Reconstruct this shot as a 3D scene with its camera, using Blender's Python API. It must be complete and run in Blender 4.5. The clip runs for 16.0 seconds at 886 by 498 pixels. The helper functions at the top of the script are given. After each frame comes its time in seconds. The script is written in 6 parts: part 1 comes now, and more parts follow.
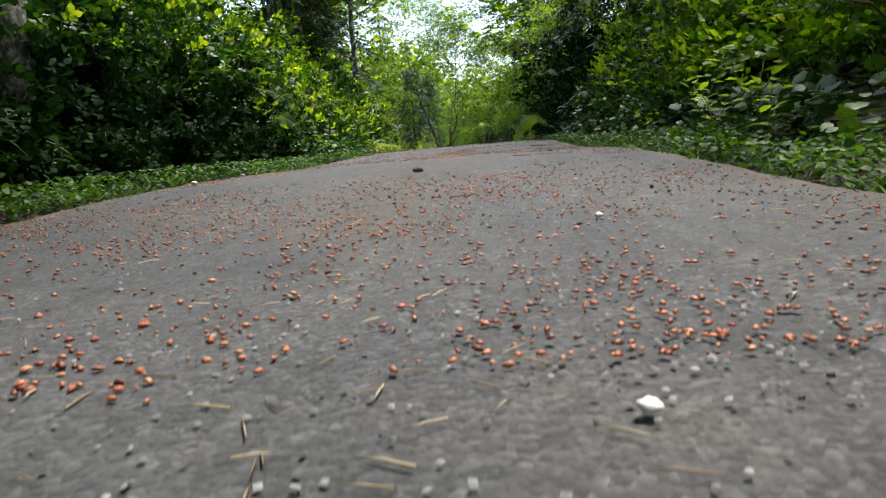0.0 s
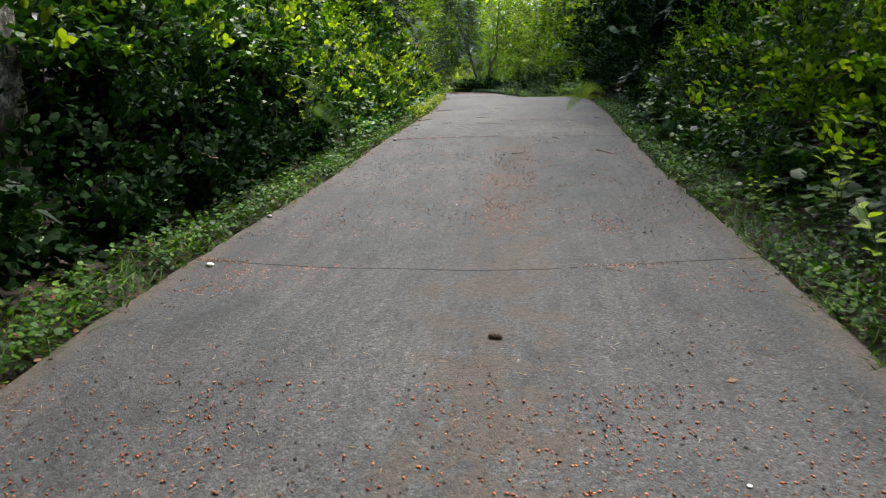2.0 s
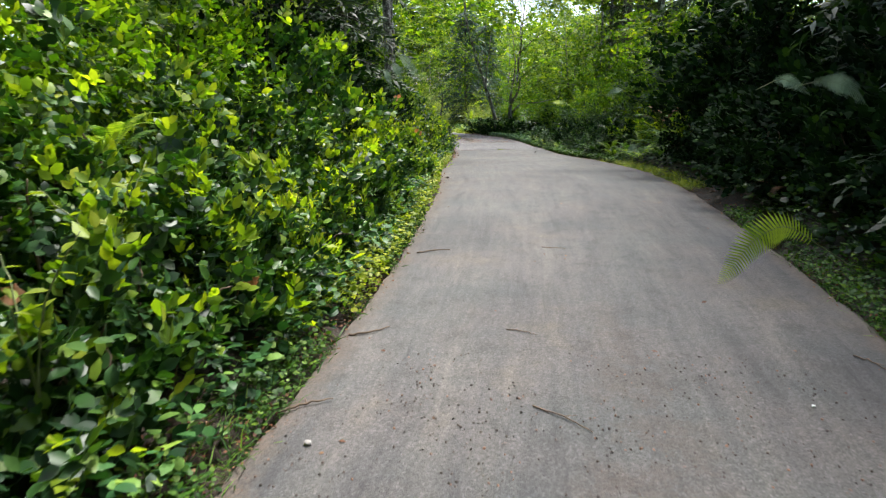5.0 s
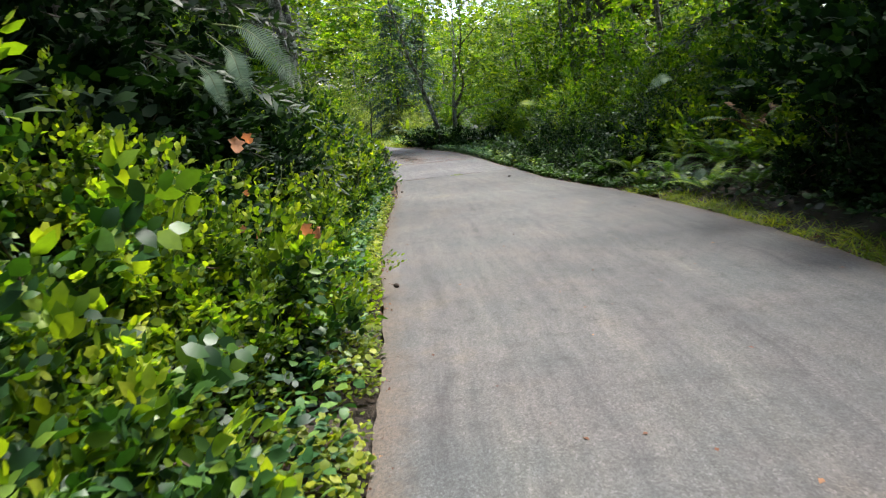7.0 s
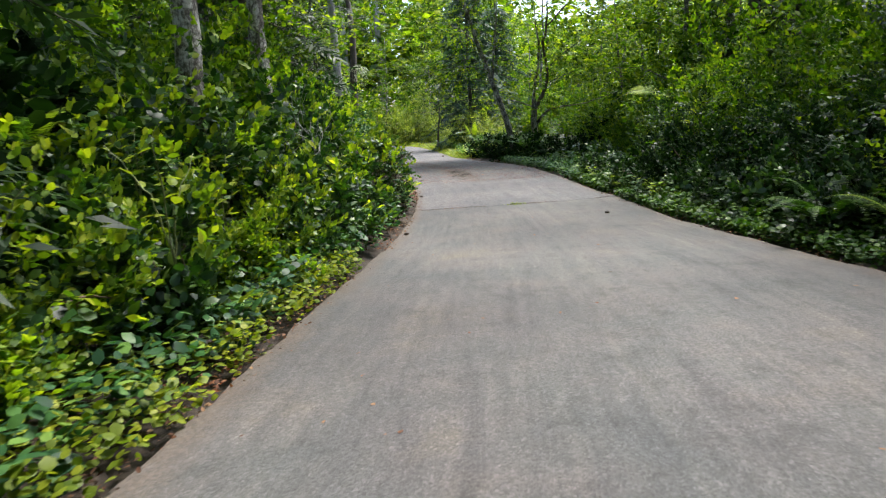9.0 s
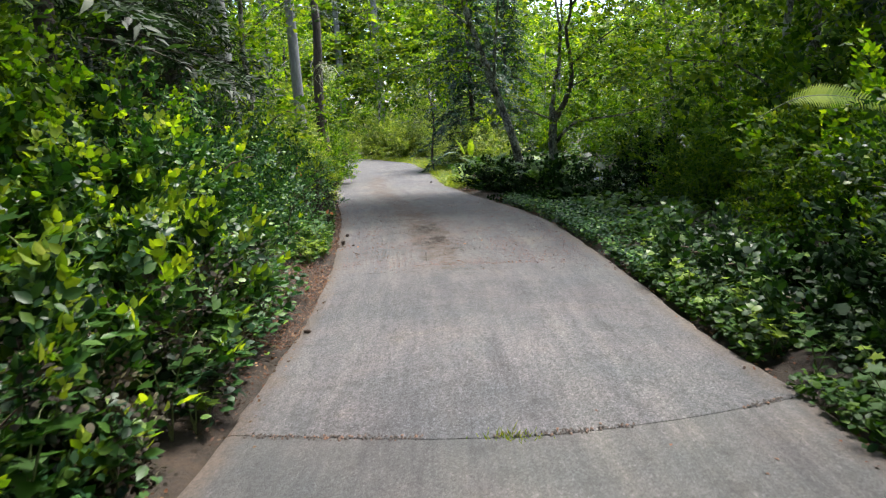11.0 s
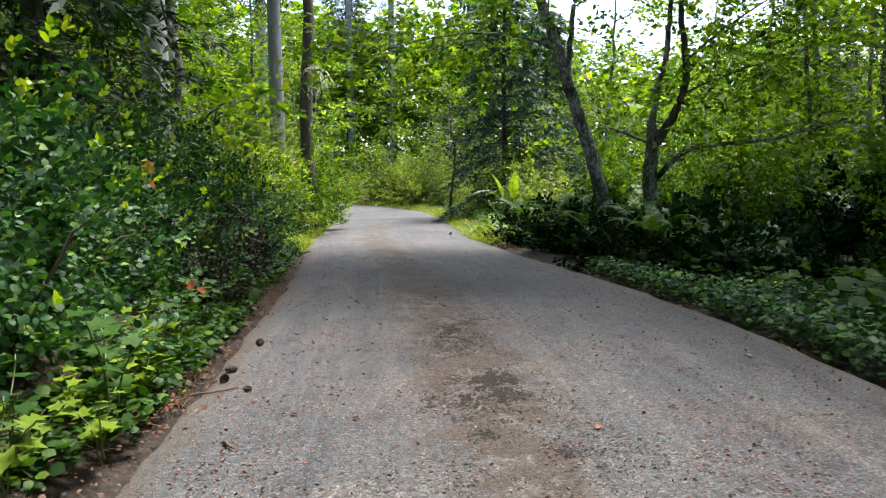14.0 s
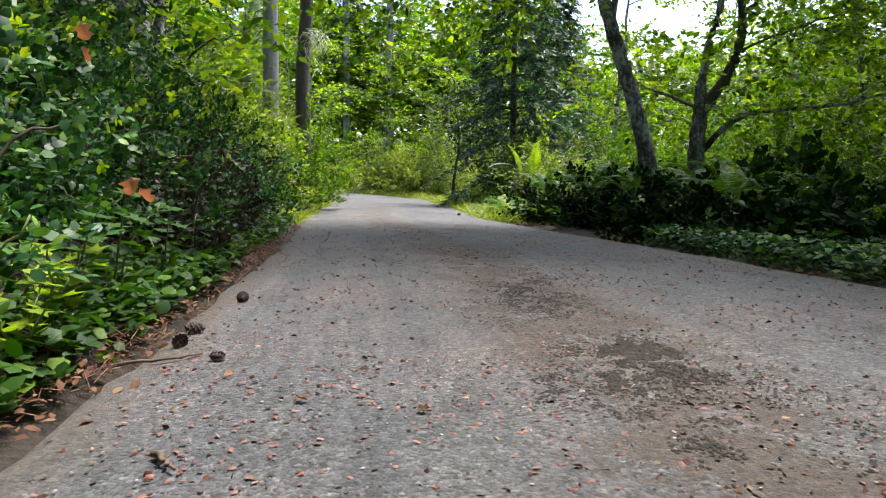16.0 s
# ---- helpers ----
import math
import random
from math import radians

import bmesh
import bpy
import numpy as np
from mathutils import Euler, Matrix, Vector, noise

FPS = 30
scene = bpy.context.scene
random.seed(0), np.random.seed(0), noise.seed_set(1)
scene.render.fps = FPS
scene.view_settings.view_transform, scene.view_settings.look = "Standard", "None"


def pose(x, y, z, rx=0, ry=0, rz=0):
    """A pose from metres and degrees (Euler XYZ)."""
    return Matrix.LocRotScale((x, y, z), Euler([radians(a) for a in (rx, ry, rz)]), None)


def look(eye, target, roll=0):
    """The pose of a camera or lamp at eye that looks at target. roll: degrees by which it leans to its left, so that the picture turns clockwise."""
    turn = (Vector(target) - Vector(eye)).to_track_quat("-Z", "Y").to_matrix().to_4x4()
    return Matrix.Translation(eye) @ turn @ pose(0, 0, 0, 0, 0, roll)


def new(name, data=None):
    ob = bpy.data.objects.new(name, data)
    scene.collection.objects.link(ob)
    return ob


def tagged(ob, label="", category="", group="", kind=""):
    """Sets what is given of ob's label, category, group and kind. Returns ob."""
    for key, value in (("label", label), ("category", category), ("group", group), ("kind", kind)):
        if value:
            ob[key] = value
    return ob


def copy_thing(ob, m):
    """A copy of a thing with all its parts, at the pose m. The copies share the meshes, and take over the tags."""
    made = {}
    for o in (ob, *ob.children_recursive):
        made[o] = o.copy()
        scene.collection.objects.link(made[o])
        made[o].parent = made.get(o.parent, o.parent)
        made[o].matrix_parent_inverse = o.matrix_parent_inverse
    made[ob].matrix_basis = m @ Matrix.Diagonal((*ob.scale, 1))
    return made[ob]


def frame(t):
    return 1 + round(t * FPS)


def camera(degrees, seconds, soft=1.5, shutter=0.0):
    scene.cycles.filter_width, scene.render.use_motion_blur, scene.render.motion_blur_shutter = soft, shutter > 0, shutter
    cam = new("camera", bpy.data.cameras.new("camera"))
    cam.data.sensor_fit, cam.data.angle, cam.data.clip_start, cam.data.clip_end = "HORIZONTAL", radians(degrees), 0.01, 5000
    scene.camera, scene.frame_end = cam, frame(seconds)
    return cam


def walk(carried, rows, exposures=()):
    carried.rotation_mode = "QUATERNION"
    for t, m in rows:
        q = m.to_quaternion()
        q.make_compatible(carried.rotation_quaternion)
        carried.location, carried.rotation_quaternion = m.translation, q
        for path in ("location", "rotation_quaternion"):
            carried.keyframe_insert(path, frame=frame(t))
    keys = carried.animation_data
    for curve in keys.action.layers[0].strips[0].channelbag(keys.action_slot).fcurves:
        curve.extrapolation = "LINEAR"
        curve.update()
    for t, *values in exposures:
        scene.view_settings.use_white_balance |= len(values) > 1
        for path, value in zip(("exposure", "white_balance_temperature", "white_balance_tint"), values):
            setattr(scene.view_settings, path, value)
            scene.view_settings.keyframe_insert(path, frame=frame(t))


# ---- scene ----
cam = camera(66.8, 16.0, soft=1.2, shutter=0.1)
PATH = [
    (0, (0.964, -0.917, -0.052), (0.876, 1.064, -0.314), -4.7),
    (0.5, (1.054, -0.806, 0.385), (0.901, 1.157, 0.036), -1.9),
    (1, (1.121, -0.651, 0.582), (0.953, 1.306, 0.207), 4.6),
    (1.5, (0.984, -0.413, 0.607), (0.825, 1.542, 0.219), 2.1),
    (2, (0.734, 0.12, 0.908), (0.561, 2.05, 0.414), -1.6),
    (2.5, (0.488, 0.872, 0.925), (0.3, 2.8, 0.428), -7.1),
    (3, (0.437, 1.705, 0.718), (0.209, 3.633, 0.241), -5.1),
    (3.5, (0.497, 2.931, 0.774), (0.247, 4.862, 0.317), -1.4),
    (4, (0.523, 4.59, 1.077), (0.27, 6.524, 0.637), -0.2),
    (4.5, (0.449, 6.311, 1.398), (0.208, 8.244, 0.947), 0.4),
    (5, (0.359, 8.118, 1.677), (0.144, 10.061, 1.252), -1.1),
    (7.5, (-0.415, 16.779, 1.89), (-0.454, 18.732, 1.462), -6.0),
    (8, (0.014, 18.446, 1.739), (-0.2, 20.39, 1.319), -6.8),
    (10.3, (0.193, 26.942, 1.043), (-0.118, 28.894, 0.744), -3.3),
    (10.5, (0.132, 27.587, 1.225), (-0.19, 29.535, 0.905), -3.7),
    (11, (0.032, 29.287, 1.571), (-0.303, 31.227, 1.22), -3.9),
    (11.5, (-0.008, 30.763, 1.825), (-0.356, 32.716, 1.577), 2.1),
    (12, (-0.202, 32.267, 1.92), (-0.564, 34.226, 1.733), 0.6),
    (12.5, (-0.435, 33.259, 1.814), (-0.788, 35.217, 1.604), 1.3),
    (13, (-0.668, 34.071, 1.597), (-1.094, 36.007, 1.332), 1.9),
    (13.5, (-1.017, 34.822, 1.328), (-1.474, 36.759, 1.129), 1.1),
    (14, (-1.325, 35.461, 0.989), (-1.68, 37.42, 0.804), -0.8),
    (14.5, (-1.534, 35.918, 0.627), (-1.825, 37.889, 0.448), 1.4),
    (15, (-1.708, 36.301, 0.511), (-2.065, 38.259, 0.309), -1.6),
    (15.5, (-1.822, 36.561, 0.442), (-2.175, 38.52, 0.25), 0.3),
    (16, (-1.919, 36.717, 0.503), (-2.244, 38.682, 0.316), 0.7),
]
walk(cam, [(t, look(e, g, r)) for t, e, g, r in PATH], [(0, 2.27), (3, 2.45), (4, 2.6), (5, 2.58), (7.5, 2.6), (8, 2.5), (10.5, 2.52), (12, 2.43), (13, 2.48), (16, 2.5)])
SKY, SUN = 0.11, 1.85

# ---- light ----
SUN_EL, SUN_AZ = 68.0, 42.0
world = bpy.data.worlds.new("overcast_sky")
scene.world = world
world.use_nodes = True
wn = world.node_tree
sky = wn.nodes.new("ShaderNodeTexSky")
sky.sky_type, sky.sun_disc = "NISHITA", False
sky.sun_elevation, sky.sun_rotation = radians(SUN_EL), radians(SUN_AZ)
sky.air_density, sky.dust_density, sky.ozone_density = 1.0, 3.2, 1.0
wn.nodes["Background"].inputs["Strength"].default_value = SKY
wn.links.new(sky.outputs[0], wn.nodes["Background"].inputs[0])
sun_data = bpy.data.lights.new("sun", "SUN")
sun_data.energy, sun_data.angle, sun_data.color = SUN, radians(18), (1.0, 0.98, 0.94)
sun = new("sun", sun_data)
sun.matrix_world = look((0, 0, 30), (-30 * math.sin(radians(SUN_AZ)) / math.tan(radians(SUN_EL)), -30 * math.cos(radians(SUN_AZ)) / math.tan(radians(SUN_EL)), 0))


# ---- materials ----
def material(name):
    m = bpy.data.materials.new(name)
    m.use_nodes = True
    n, l = m.node_tree.nodes, m.node_tree.links
    return m, n, l, n["Principled BSDF"]


def ramp(n, stops):
    r = n.new("ShaderNodeValToRGB")
    while len(r.color_ramp.elements) < len(stops):
        r.color_ramp.elements.new(0.5)
    for e, (p, c) in zip(r.color_ramp.elements, stops):
        e.position, e.color = p, (*c, 1)
    return r


def noise_tex(n, l, scale, detail=4, rough=0.6, coords=None):
    t = n.new("ShaderNodeTexNoise")
    t.inputs["Scale"].default_value, t.inputs["Detail"].default_value, t.inputs["Roughness"].default_value = scale, detail, rough
    if coords is not None:
        l.new(coords, t.inputs["Vector"])
    return t


def mixed(n, l, kind, fac, a, b):
    m = n.new("ShaderNodeMix")
    m.data_type, m.blend_type = "RGBA", kind
    for value, socket in ((fac, m.inputs[0]), (a, m.inputs[6]), (b, m.inputs[7])):
        if isinstance(value, (int, float)):
            socket.default_value = value
        elif isinstance(value, tuple):
            socket.default_value = (*value, 1)
        else:
            l.new(value, socket)
    return m.outputs[2]


def math_node(n, l, op, a, b=0.0, clamp=False):
    m = n.new("ShaderNodeMath")
    m.operation, m.use_clamp = op, clamp
    for value, socket in ((a, m.inputs[0]), (b, m.inputs[1])):
        if isinstance(value, (int, float)):
            socket.default_value = value
        else:
            l.new(value, socket)
    return m.outputs[0]


def leaf_material(name, stops, through_tint, share=0.4, gloss=0.45, patch=0.9, shine=0.25):
    """Leaves: colour differs from leaf to leaf and from bough to bough, and light comes through them."""
    m, n, l, p = material(name)
    geo = n.new("ShaderNodeNewGeometry")
    r = ramp(n, stops)
    l.new(geo.outputs["Random Per Island"], r.inputs[0])
    t = noise_tex(n, l, patch, 3, 0.6, geo.outputs["Position"])
    tone = ramp(n, [(0.3, (0.5, 0.56, 0.62)), (0.7, (1.36, 1.26, 0.98))])
    l.new(t.outputs[0], tone.inputs[0])
    colour = mixed(n, l, "MULTIPLY", 1.0, r.outputs[0], tone.outputs[0])
    vein = noise_tex(n, l, 60, 2, 0.5, geo.outputs["Position"])
    colour = mixed(n, l, "MULTIPLY", 0.35, colour, vein.outputs[0])
    l.new(colour, p.inputs["Base Color"])
    p.inputs["Roughness"].default_value = gloss
    p.inputs["Specular IOR Level"].default_value = shine
    tr = n.new("ShaderNodeBsdfTranslucent")
    l.new(mixed(n, l, "MULTIPLY", 1.0, colour, through_tint), tr.inputs[0])
    mix = n.new("ShaderNodeMixShader")
    mix.inputs[0].default_value = share
    l.new(p.outputs[0], mix.inputs[1])
    l.new(tr.outputs[0], mix.inputs[2])
    l.new(mix.outputs[0], n["Material Output"].inputs[0])
    return m


def rough_material(name, stops, scale, rough=0.85, bump=0.5, fine=60, stretch=(1, 1, 1), dist=0.01):
    """Bark, wood, stone and soil: two scales of colour and a relief."""
    m, n, l, p = material(name)
    co = n.new("ShaderNodeTexCoord")
    mp = n.new("ShaderNodeMapping")
    mp.inputs["Scale"].default_value = stretch
    l.new(co.outputs["Object"], mp.inputs[0])
    a = noise_tex(n, l, scale, 5, 0.65, mp.outputs[0])
    b = noise_tex(n, l, fine, 4, 0.7, mp.outputs[0])
    r = ramp(n, stops)
    l.new(math_node(n, l, "ADD", math_node(n, l, "MULTIPLY", a.outputs[0], 0.6), math_node(n, l, "MULTIPLY", b.outputs[0], 0.4)), r.inputs[0])
    info = n.new("ShaderNodeObjectInfo")
    shade = ramp(n, [(0.0, (0.8, 0.8, 0.8)), (1.0, (1.15, 1.12, 1.08))])
    l.new(info.outputs["Random"], shade.inputs[0])
    l.new(mixed(n, l, "MULTIPLY", 1.0, r.outputs[0], shade.outputs[0]), p.inputs["Base Color"])
    p.inputs["Roughness"].default_value = rough
    bp = n.new("ShaderNodeBump")
    bp.inputs["Strength"].default_value, bp.inputs["Distance"].default_value = bump, dist
    l.new(b.outputs[0], bp.inputs["Height"])
    l.new(bp.outputs[0], p.inputs["Normal"])
    return m


def island_material(name, stops, rough=0.6):
    """Litter: each piece takes its own colour."""
    m, n, l, p = material(name)
    geo = n.new("ShaderNodeNewGeometry")
    r = ramp(n, stops)
    info = n.new("ShaderNodeObjectInfo")
    l.new(math_node(n, l, "FRACT", math_node(n, l, "ADD", geo.outputs["Random Per Island"], info.outputs["Random"])), r.inputs[0])
    t = noise_tex(n, l, 300, 3, 0.6, geo.outputs["Position"])
    l.new(mixed(n, l, "MULTIPLY", 0.5, r.outputs[0], t.outputs[0]), p.inputs["Base Color"])
    p.inputs["Roughness"].default_value = rough
    return m


def road_material(name, dirt_lo, dirt_hi, warm, soiled, grain=0.5, middle=0.43, sandy=0.0):
    """Weathered pale paving: crushed stone in a worn binder, soil along the middle, moss and soil at the edges."""
    m, n, l, p = material(name)
    co = n.new("ShaderNodeTexCoord")
    pos = co.outputs["Object"]
    sep = n.new("ShaderNodeSeparateXYZ")
    l.new(co.outputs["UV"], sep.inputs[0])
    stone = n.new("ShaderNodeTexVoronoi")
    stone.inputs["Scale"].default_value = 110
    l.new(pos, stone.inputs["Vector"])
    tones = [(0.0, 0.05), (0.3, 0.115), (0.7, 0.19), (0.92, 0.25), (1.0, 0.38)]
    grit = ramp(n, [(q, (0.155 + grain * (v - 0.155),) * 3) for q, v in tones])
    cell = n.new("ShaderNodeSeparateColor")
    l.new(stone.outputs["Color"], cell.inputs[0])
    l.new(cell.outputs[0], grit.inputs[0])
    fine = noise_tex(n, l, 140, 6, 0.75, pos)
    fines = ramp(n, [(0.3, (1 - 0.4 * grain,) * 3), (0.7, (1 + 0.34 * grain,) * 3)])
    l.new(fine.outputs[0], fines.inputs[0])
    colour = mixed(n, l, "MULTIPLY", 1.0, grit.outputs[0], fines.outputs[0])
    broad = noise_tex(n, l, 0.55, 6, 0.6, pos)
    wash = ramp(n, [(0.3, (0.7, 0.68, 0.7)), (0.5, (1.0, 0.98, 0.97)), (0.72, (1.32, 1.3, 1.27))])
    l.new(broad.outputs[0], wash.inputs[0])
    colour = mixed(n, l, "MULTIPLY", 1.0, colour, wash.outputs[0])
    # mineral tints: bluish grey slabs with tan and mauve stains
    tint = noise_tex(n, l, 1.1, 5, 0.62, pos)
    tints = ramp(n, [(0.3, (0.93, 1.0, 1.04)), (0.45, (0.99, 0.99, 1.01)), (0.58, (1.04, 0.97, 0.99)), (0.72, (1.15, 1.01, 0.86))])
    l.new(tint.outputs[0], tints.inputs[0])
    colour = mixed(n, l, "MULTIPLY", 1.0, colour, tints.outputs[0])
    blot = noise_tex(n, l, 4.5, 7, 0.7, pos)
    blots = ramp(n, [(0.34, (0.62, 0.6, 0.6)), (0.46, (0.98, 0.97, 0.97)), (0.6, (1.03, 1.02, 1.02)), (0.76, (1.24, 1.2, 1.14))])
    l.new(blot.outputs[0], blots.inputs[0])
    colour = mixed(n, l, "MULTIPLY", 0.8, colour, blots.outputs[0])
    colour = mixed(n, l, "MULTIPLY", 1.0, colour, warm)
    # wheel-worn streaks that run with the lane
    run = n.new("ShaderNodeCombineXYZ")
    l.new(math_node(n, l, "MULTIPLY", sep.outputs[0], 9.0), run.inputs[0])
    l.new(math_node(n, l, "MULTIPLY", sep.outputs[1], 0.22), run.inputs[1])
    streak = noise_tex(n, l, 1.6, 7, 0.7, run.outputs[0])
    worn = ramp(n, [(0.32, (0.58, 0.57, 0.6)), (0.45, (0.95, 0.94, 0.95)), (0.56, (1.05, 1.03, 1.0)), (0.7, (1.42, 1.36, 1.26))])
    l.new(streak.outputs[0], worn.inputs[0])
    colour = mixed(n, l, "MULTIPLY", 0.9, colour, worn.outputs[0])
    scrub = n.new("ShaderNodeCombineXYZ")
    l.new(math_node(n, l, "MULTIPLY", sep.outputs[0], 60.0), scrub.inputs[0])
    l.new(math_node(n, l, "MULTIPLY", sep.outputs[1], 0.9), scrub.inputs[1])
    scrubs = ramp(n, [(0.33, (0.78, 0.78, 0.79)), (0.5, (1.0, 1.0, 1.0)), (0.68, (1.2, 1.19, 1.17))])
    l.new(noise_tex(n, l, 1.0, 5, 0.7, scrub.outputs[0]).outputs[0], scrubs.inputs[0])
    colour = mixed(n, l, "MULTIPLY", 0.9, colour, scrubs.outputs[0])
    # pores and specks of dirt
    speck = noise_tex(n, l, 38, 4, 0.8, pos)
    colour = mixed(n, l, "MULTIPLY", ramp_value(n, l, speck.outputs[0], 0.62, 0.7), colour, (0.42, 0.38, 0.36))
    fleck = noise_tex(n, l, 30, 5, 0.75, pos)
    colour = mixed(n, l, "MULTIPLY", math_node(n, l, "MULTIPLY", ramp_value(n, l, fleck.outputs[0], 0.56, 0.68), min(1.0, 1.1 * grain)), colour, (1.75, 1.75, 1.75))
    # soil gathered along the middle, with a sandy fringe
    wob = noise_tex(n, l, 0.9, 3, 0.6, pos)
    u = math_node(n, l, "ADD", sep.outputs[0], math_node(n, l, "MULTIPLY", math_node(n, l, "SUBTRACT", wob.outputs[0], 0.5), 0.22))
    off = math_node(n, l, "ABSOLUTE", math_node(n, l, "SUBTRACT", u, middle))
    mid = math_node(n, l, "SUBTRACT", 1.0, math_node(n, l, "MULTIPLY", off, 8.5), True)
    patches = noise_tex(n, l, 3.2, 8, 0.78, pos)
    reach = math_node(n, l, "MULTIPLY", ramp_value(n, l, math_node(n, l, "MULTIPLY", sep.outputs[1], 0.01), dirt_lo / 100, dirt_lo / 100 + 0.015), ramp_value(n, l, math_node(n, l, "MULTIPLY", sep.outputs[1], -0.01), -dirt_hi / 100, -dirt_hi / 100 + 0.04))
    sand = math_node(n, l, "MULTIPLY", math_node(n, l, "SUBTRACT", 1.0, math_node(n, l, "MULTIPLY", off, 4.0), True), math_node(n, l, "MULTIPLY", reach, sandy))
    colour = mixed(n, l, "MULTIPLY", sand, colour, (1.45, 1.26, 1.0))
    soil = math_node(n, l, "MULTIPLY", math_node(n, l, "MULTIPLY", mid, ramp_value(n, l, patches.outputs[0], 0.45, 0.53)), reach)
    colour = mixed(n, l, "MIX", math_node(n, l, "MULTIPLY", ramp_value(n, l, soil, 0.12, 0.4), soiled), colour, mixed(n, l, "MIX", grain_of(n, l, pos), (0.02, 0.014, 0.011), (0.075, 0.054, 0.041)))
    # soil and moss at both edges
    edge = math_node(n, l, "ABSOLUTE", math_node(n, l, "SUBTRACT", math_node(n, l, "ADD", sep.outputs[0], math_node(n, l, "MULTIPLY", math_node(n, l, "SUBTRACT", patches.outputs[0], 0.5), 0.14)), 0.5))
    dirt = ramp_value(n, l, edge, 0.445, 0.505)
    colour = mixed(n, l, "MIX", math_node(n, l, "MULTIPLY", dirt, 0.85), colour, mixed(n, l, "MIX", grain_of(n, l, pos), (0.03, 0.022, 0.017), (0.115, 0.085, 0.06)))
    l.new(colour, p.inputs["Base Color"])
    p.inputs["Roughness"].default_value = 0.85
    bp = n.new("ShaderNodeBump")
    bp.inputs["Strength"].default_value, bp.inputs["Distance"].default_value = 0.25 + 0.6 * grain, 0.003 + 0.006 * grain
    height = math_node(n, l, "ADD", math_node(n, l, "MULTIPLY", stone.outputs["Distance"], -0.8), fine.outputs[0])
    l.new(height, bp.inputs["Height"])
    l.new(bp.outputs[0], p.inputs["Normal"])
    return m


def grain_of(n, l, pos):
    return ramp_value(n, l, noise_tex(n, l, 45, 5, 0.7, pos).outputs[0], 0.35, 0.65)


def ramp_value(n, l, value, lo, hi):
    r = n.new("ShaderNodeMapRange")
    r.clamp = True
    r.inputs[1].default_value, r.inputs[2].default_value = lo, hi
    l.new(value, r.inputs[0])
    return r.outputs[0]


SALAL = leaf_material("salal_leaf", [(0, (0.008, 0.03, 0.012)), (0.45, (0.024, 0.075, 0.02)), (0.8, (0.06, 0.135, 0.022)), (1, (0.15, 0.24, 0.03))], (1.15, 1.4, 0.3), 0.26, 0.42, shine=0.28)
FRESH = leaf_material("fresh_salal_leaf", [(0, (0.1, 0.19, 0.018)), (0.5, (0.22, 0.33, 0.026)), (1, (0.4, 0.46, 0.045))], (1.3, 1.45, 0.3), 0.5, 0.46, shine=0.22)
# pale yellow-green leaf, brightened in colour to stand for open light at the bend
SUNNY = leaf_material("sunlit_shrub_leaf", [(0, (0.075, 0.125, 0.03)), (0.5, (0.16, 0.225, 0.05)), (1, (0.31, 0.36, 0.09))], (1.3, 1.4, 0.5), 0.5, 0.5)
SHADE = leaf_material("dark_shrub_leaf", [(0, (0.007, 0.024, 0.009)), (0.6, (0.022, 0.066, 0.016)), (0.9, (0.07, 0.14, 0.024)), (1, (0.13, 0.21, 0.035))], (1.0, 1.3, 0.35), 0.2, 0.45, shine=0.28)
BANK = leaf_material("bank_leaf", [(0, (0.01, 0.038, 0.018)), (0.5, (0.034, 0.105, 0.036)), (0.85, (0.085, 0.19, 0.05)), (1, (0.2, 0.32, 0.06))], (1.1, 1.4, 0.4), 0.24, 0.45, shine=0.2)
# near-black leaf colour that stands in for deep shade beside the lane
DEEP_SHADE = leaf_material("deep_shade_leaf", [(0, (0.005, 0.015, 0.006)), (0.8, (0.011, 0.031, 0.01)), (1, (0.035, 0.075, 0.018))], (1.0, 1.3, 0.4), 0.18, 0.7, shine=0.05)
LIGHT = leaf_material("backlit_leaf", [(0, (0.022, 0.062, 0.01)), (0.35, (0.07, 0.145, 0.015)), (0.75, (0.17, 0.26, 0.02)), (1, (0.31, 0.37, 0.03))], (1.38, 1.52, 0.33), 0.58, 0.55)
WITHERED = leaf_material("withered_leaf", [(0, (0.02, 0.016, 0.012)), (0.6, (0.05, 0.042, 0.034)), (1, (0.09, 0.085, 0.05))], (1.0, 1.0, 0.7), 0.2, 0.7)
BRIGHT = leaf_material("deciduous_leaf", [(0, (0.018, 0.055, 0.008)), (0.4, (0.062, 0.135, 0.01)), (0.8, (0.125, 0.21, 0.0125)), (1, (0.225, 0.29, 0.018))], (1.25, 1.5, 0.25), 0.5, 0.55)
FERN = leaf_material("fern_leaf", [(0, (0.028, 0.075, 0.0135)), (0.6, (0.062, 0.145, 0.018)), (1, (0.13, 0.23, 0.025))], (1.2, 1.4, 0.3), 0.36, 0.5)
PALE_FERN = leaf_material("pale_fern_leaf", [(0.0, (0.16, 0.24, 0.17)), (1.0, (0.34, 0.44, 0.34))], (1.1, 1.2, 0.9), 0.3, 0.3)
LIME_FERN = leaf_material("lime_fern_leaf", [(0.0, (0.14, 0.24, 0.02)), (1.0, (0.28, 0.38, 0.04))], (1.6, 1.7, 0.5), 0.4, 0.45)
DEAD_FERN = leaf_material("dead_fern_leaf", [(0.0, (0.06, 0.027, 0.013)), (1.0, (0.16, 0.075, 0.034))], (1.3, 1.0, 0.6), 0.25, 0.7)
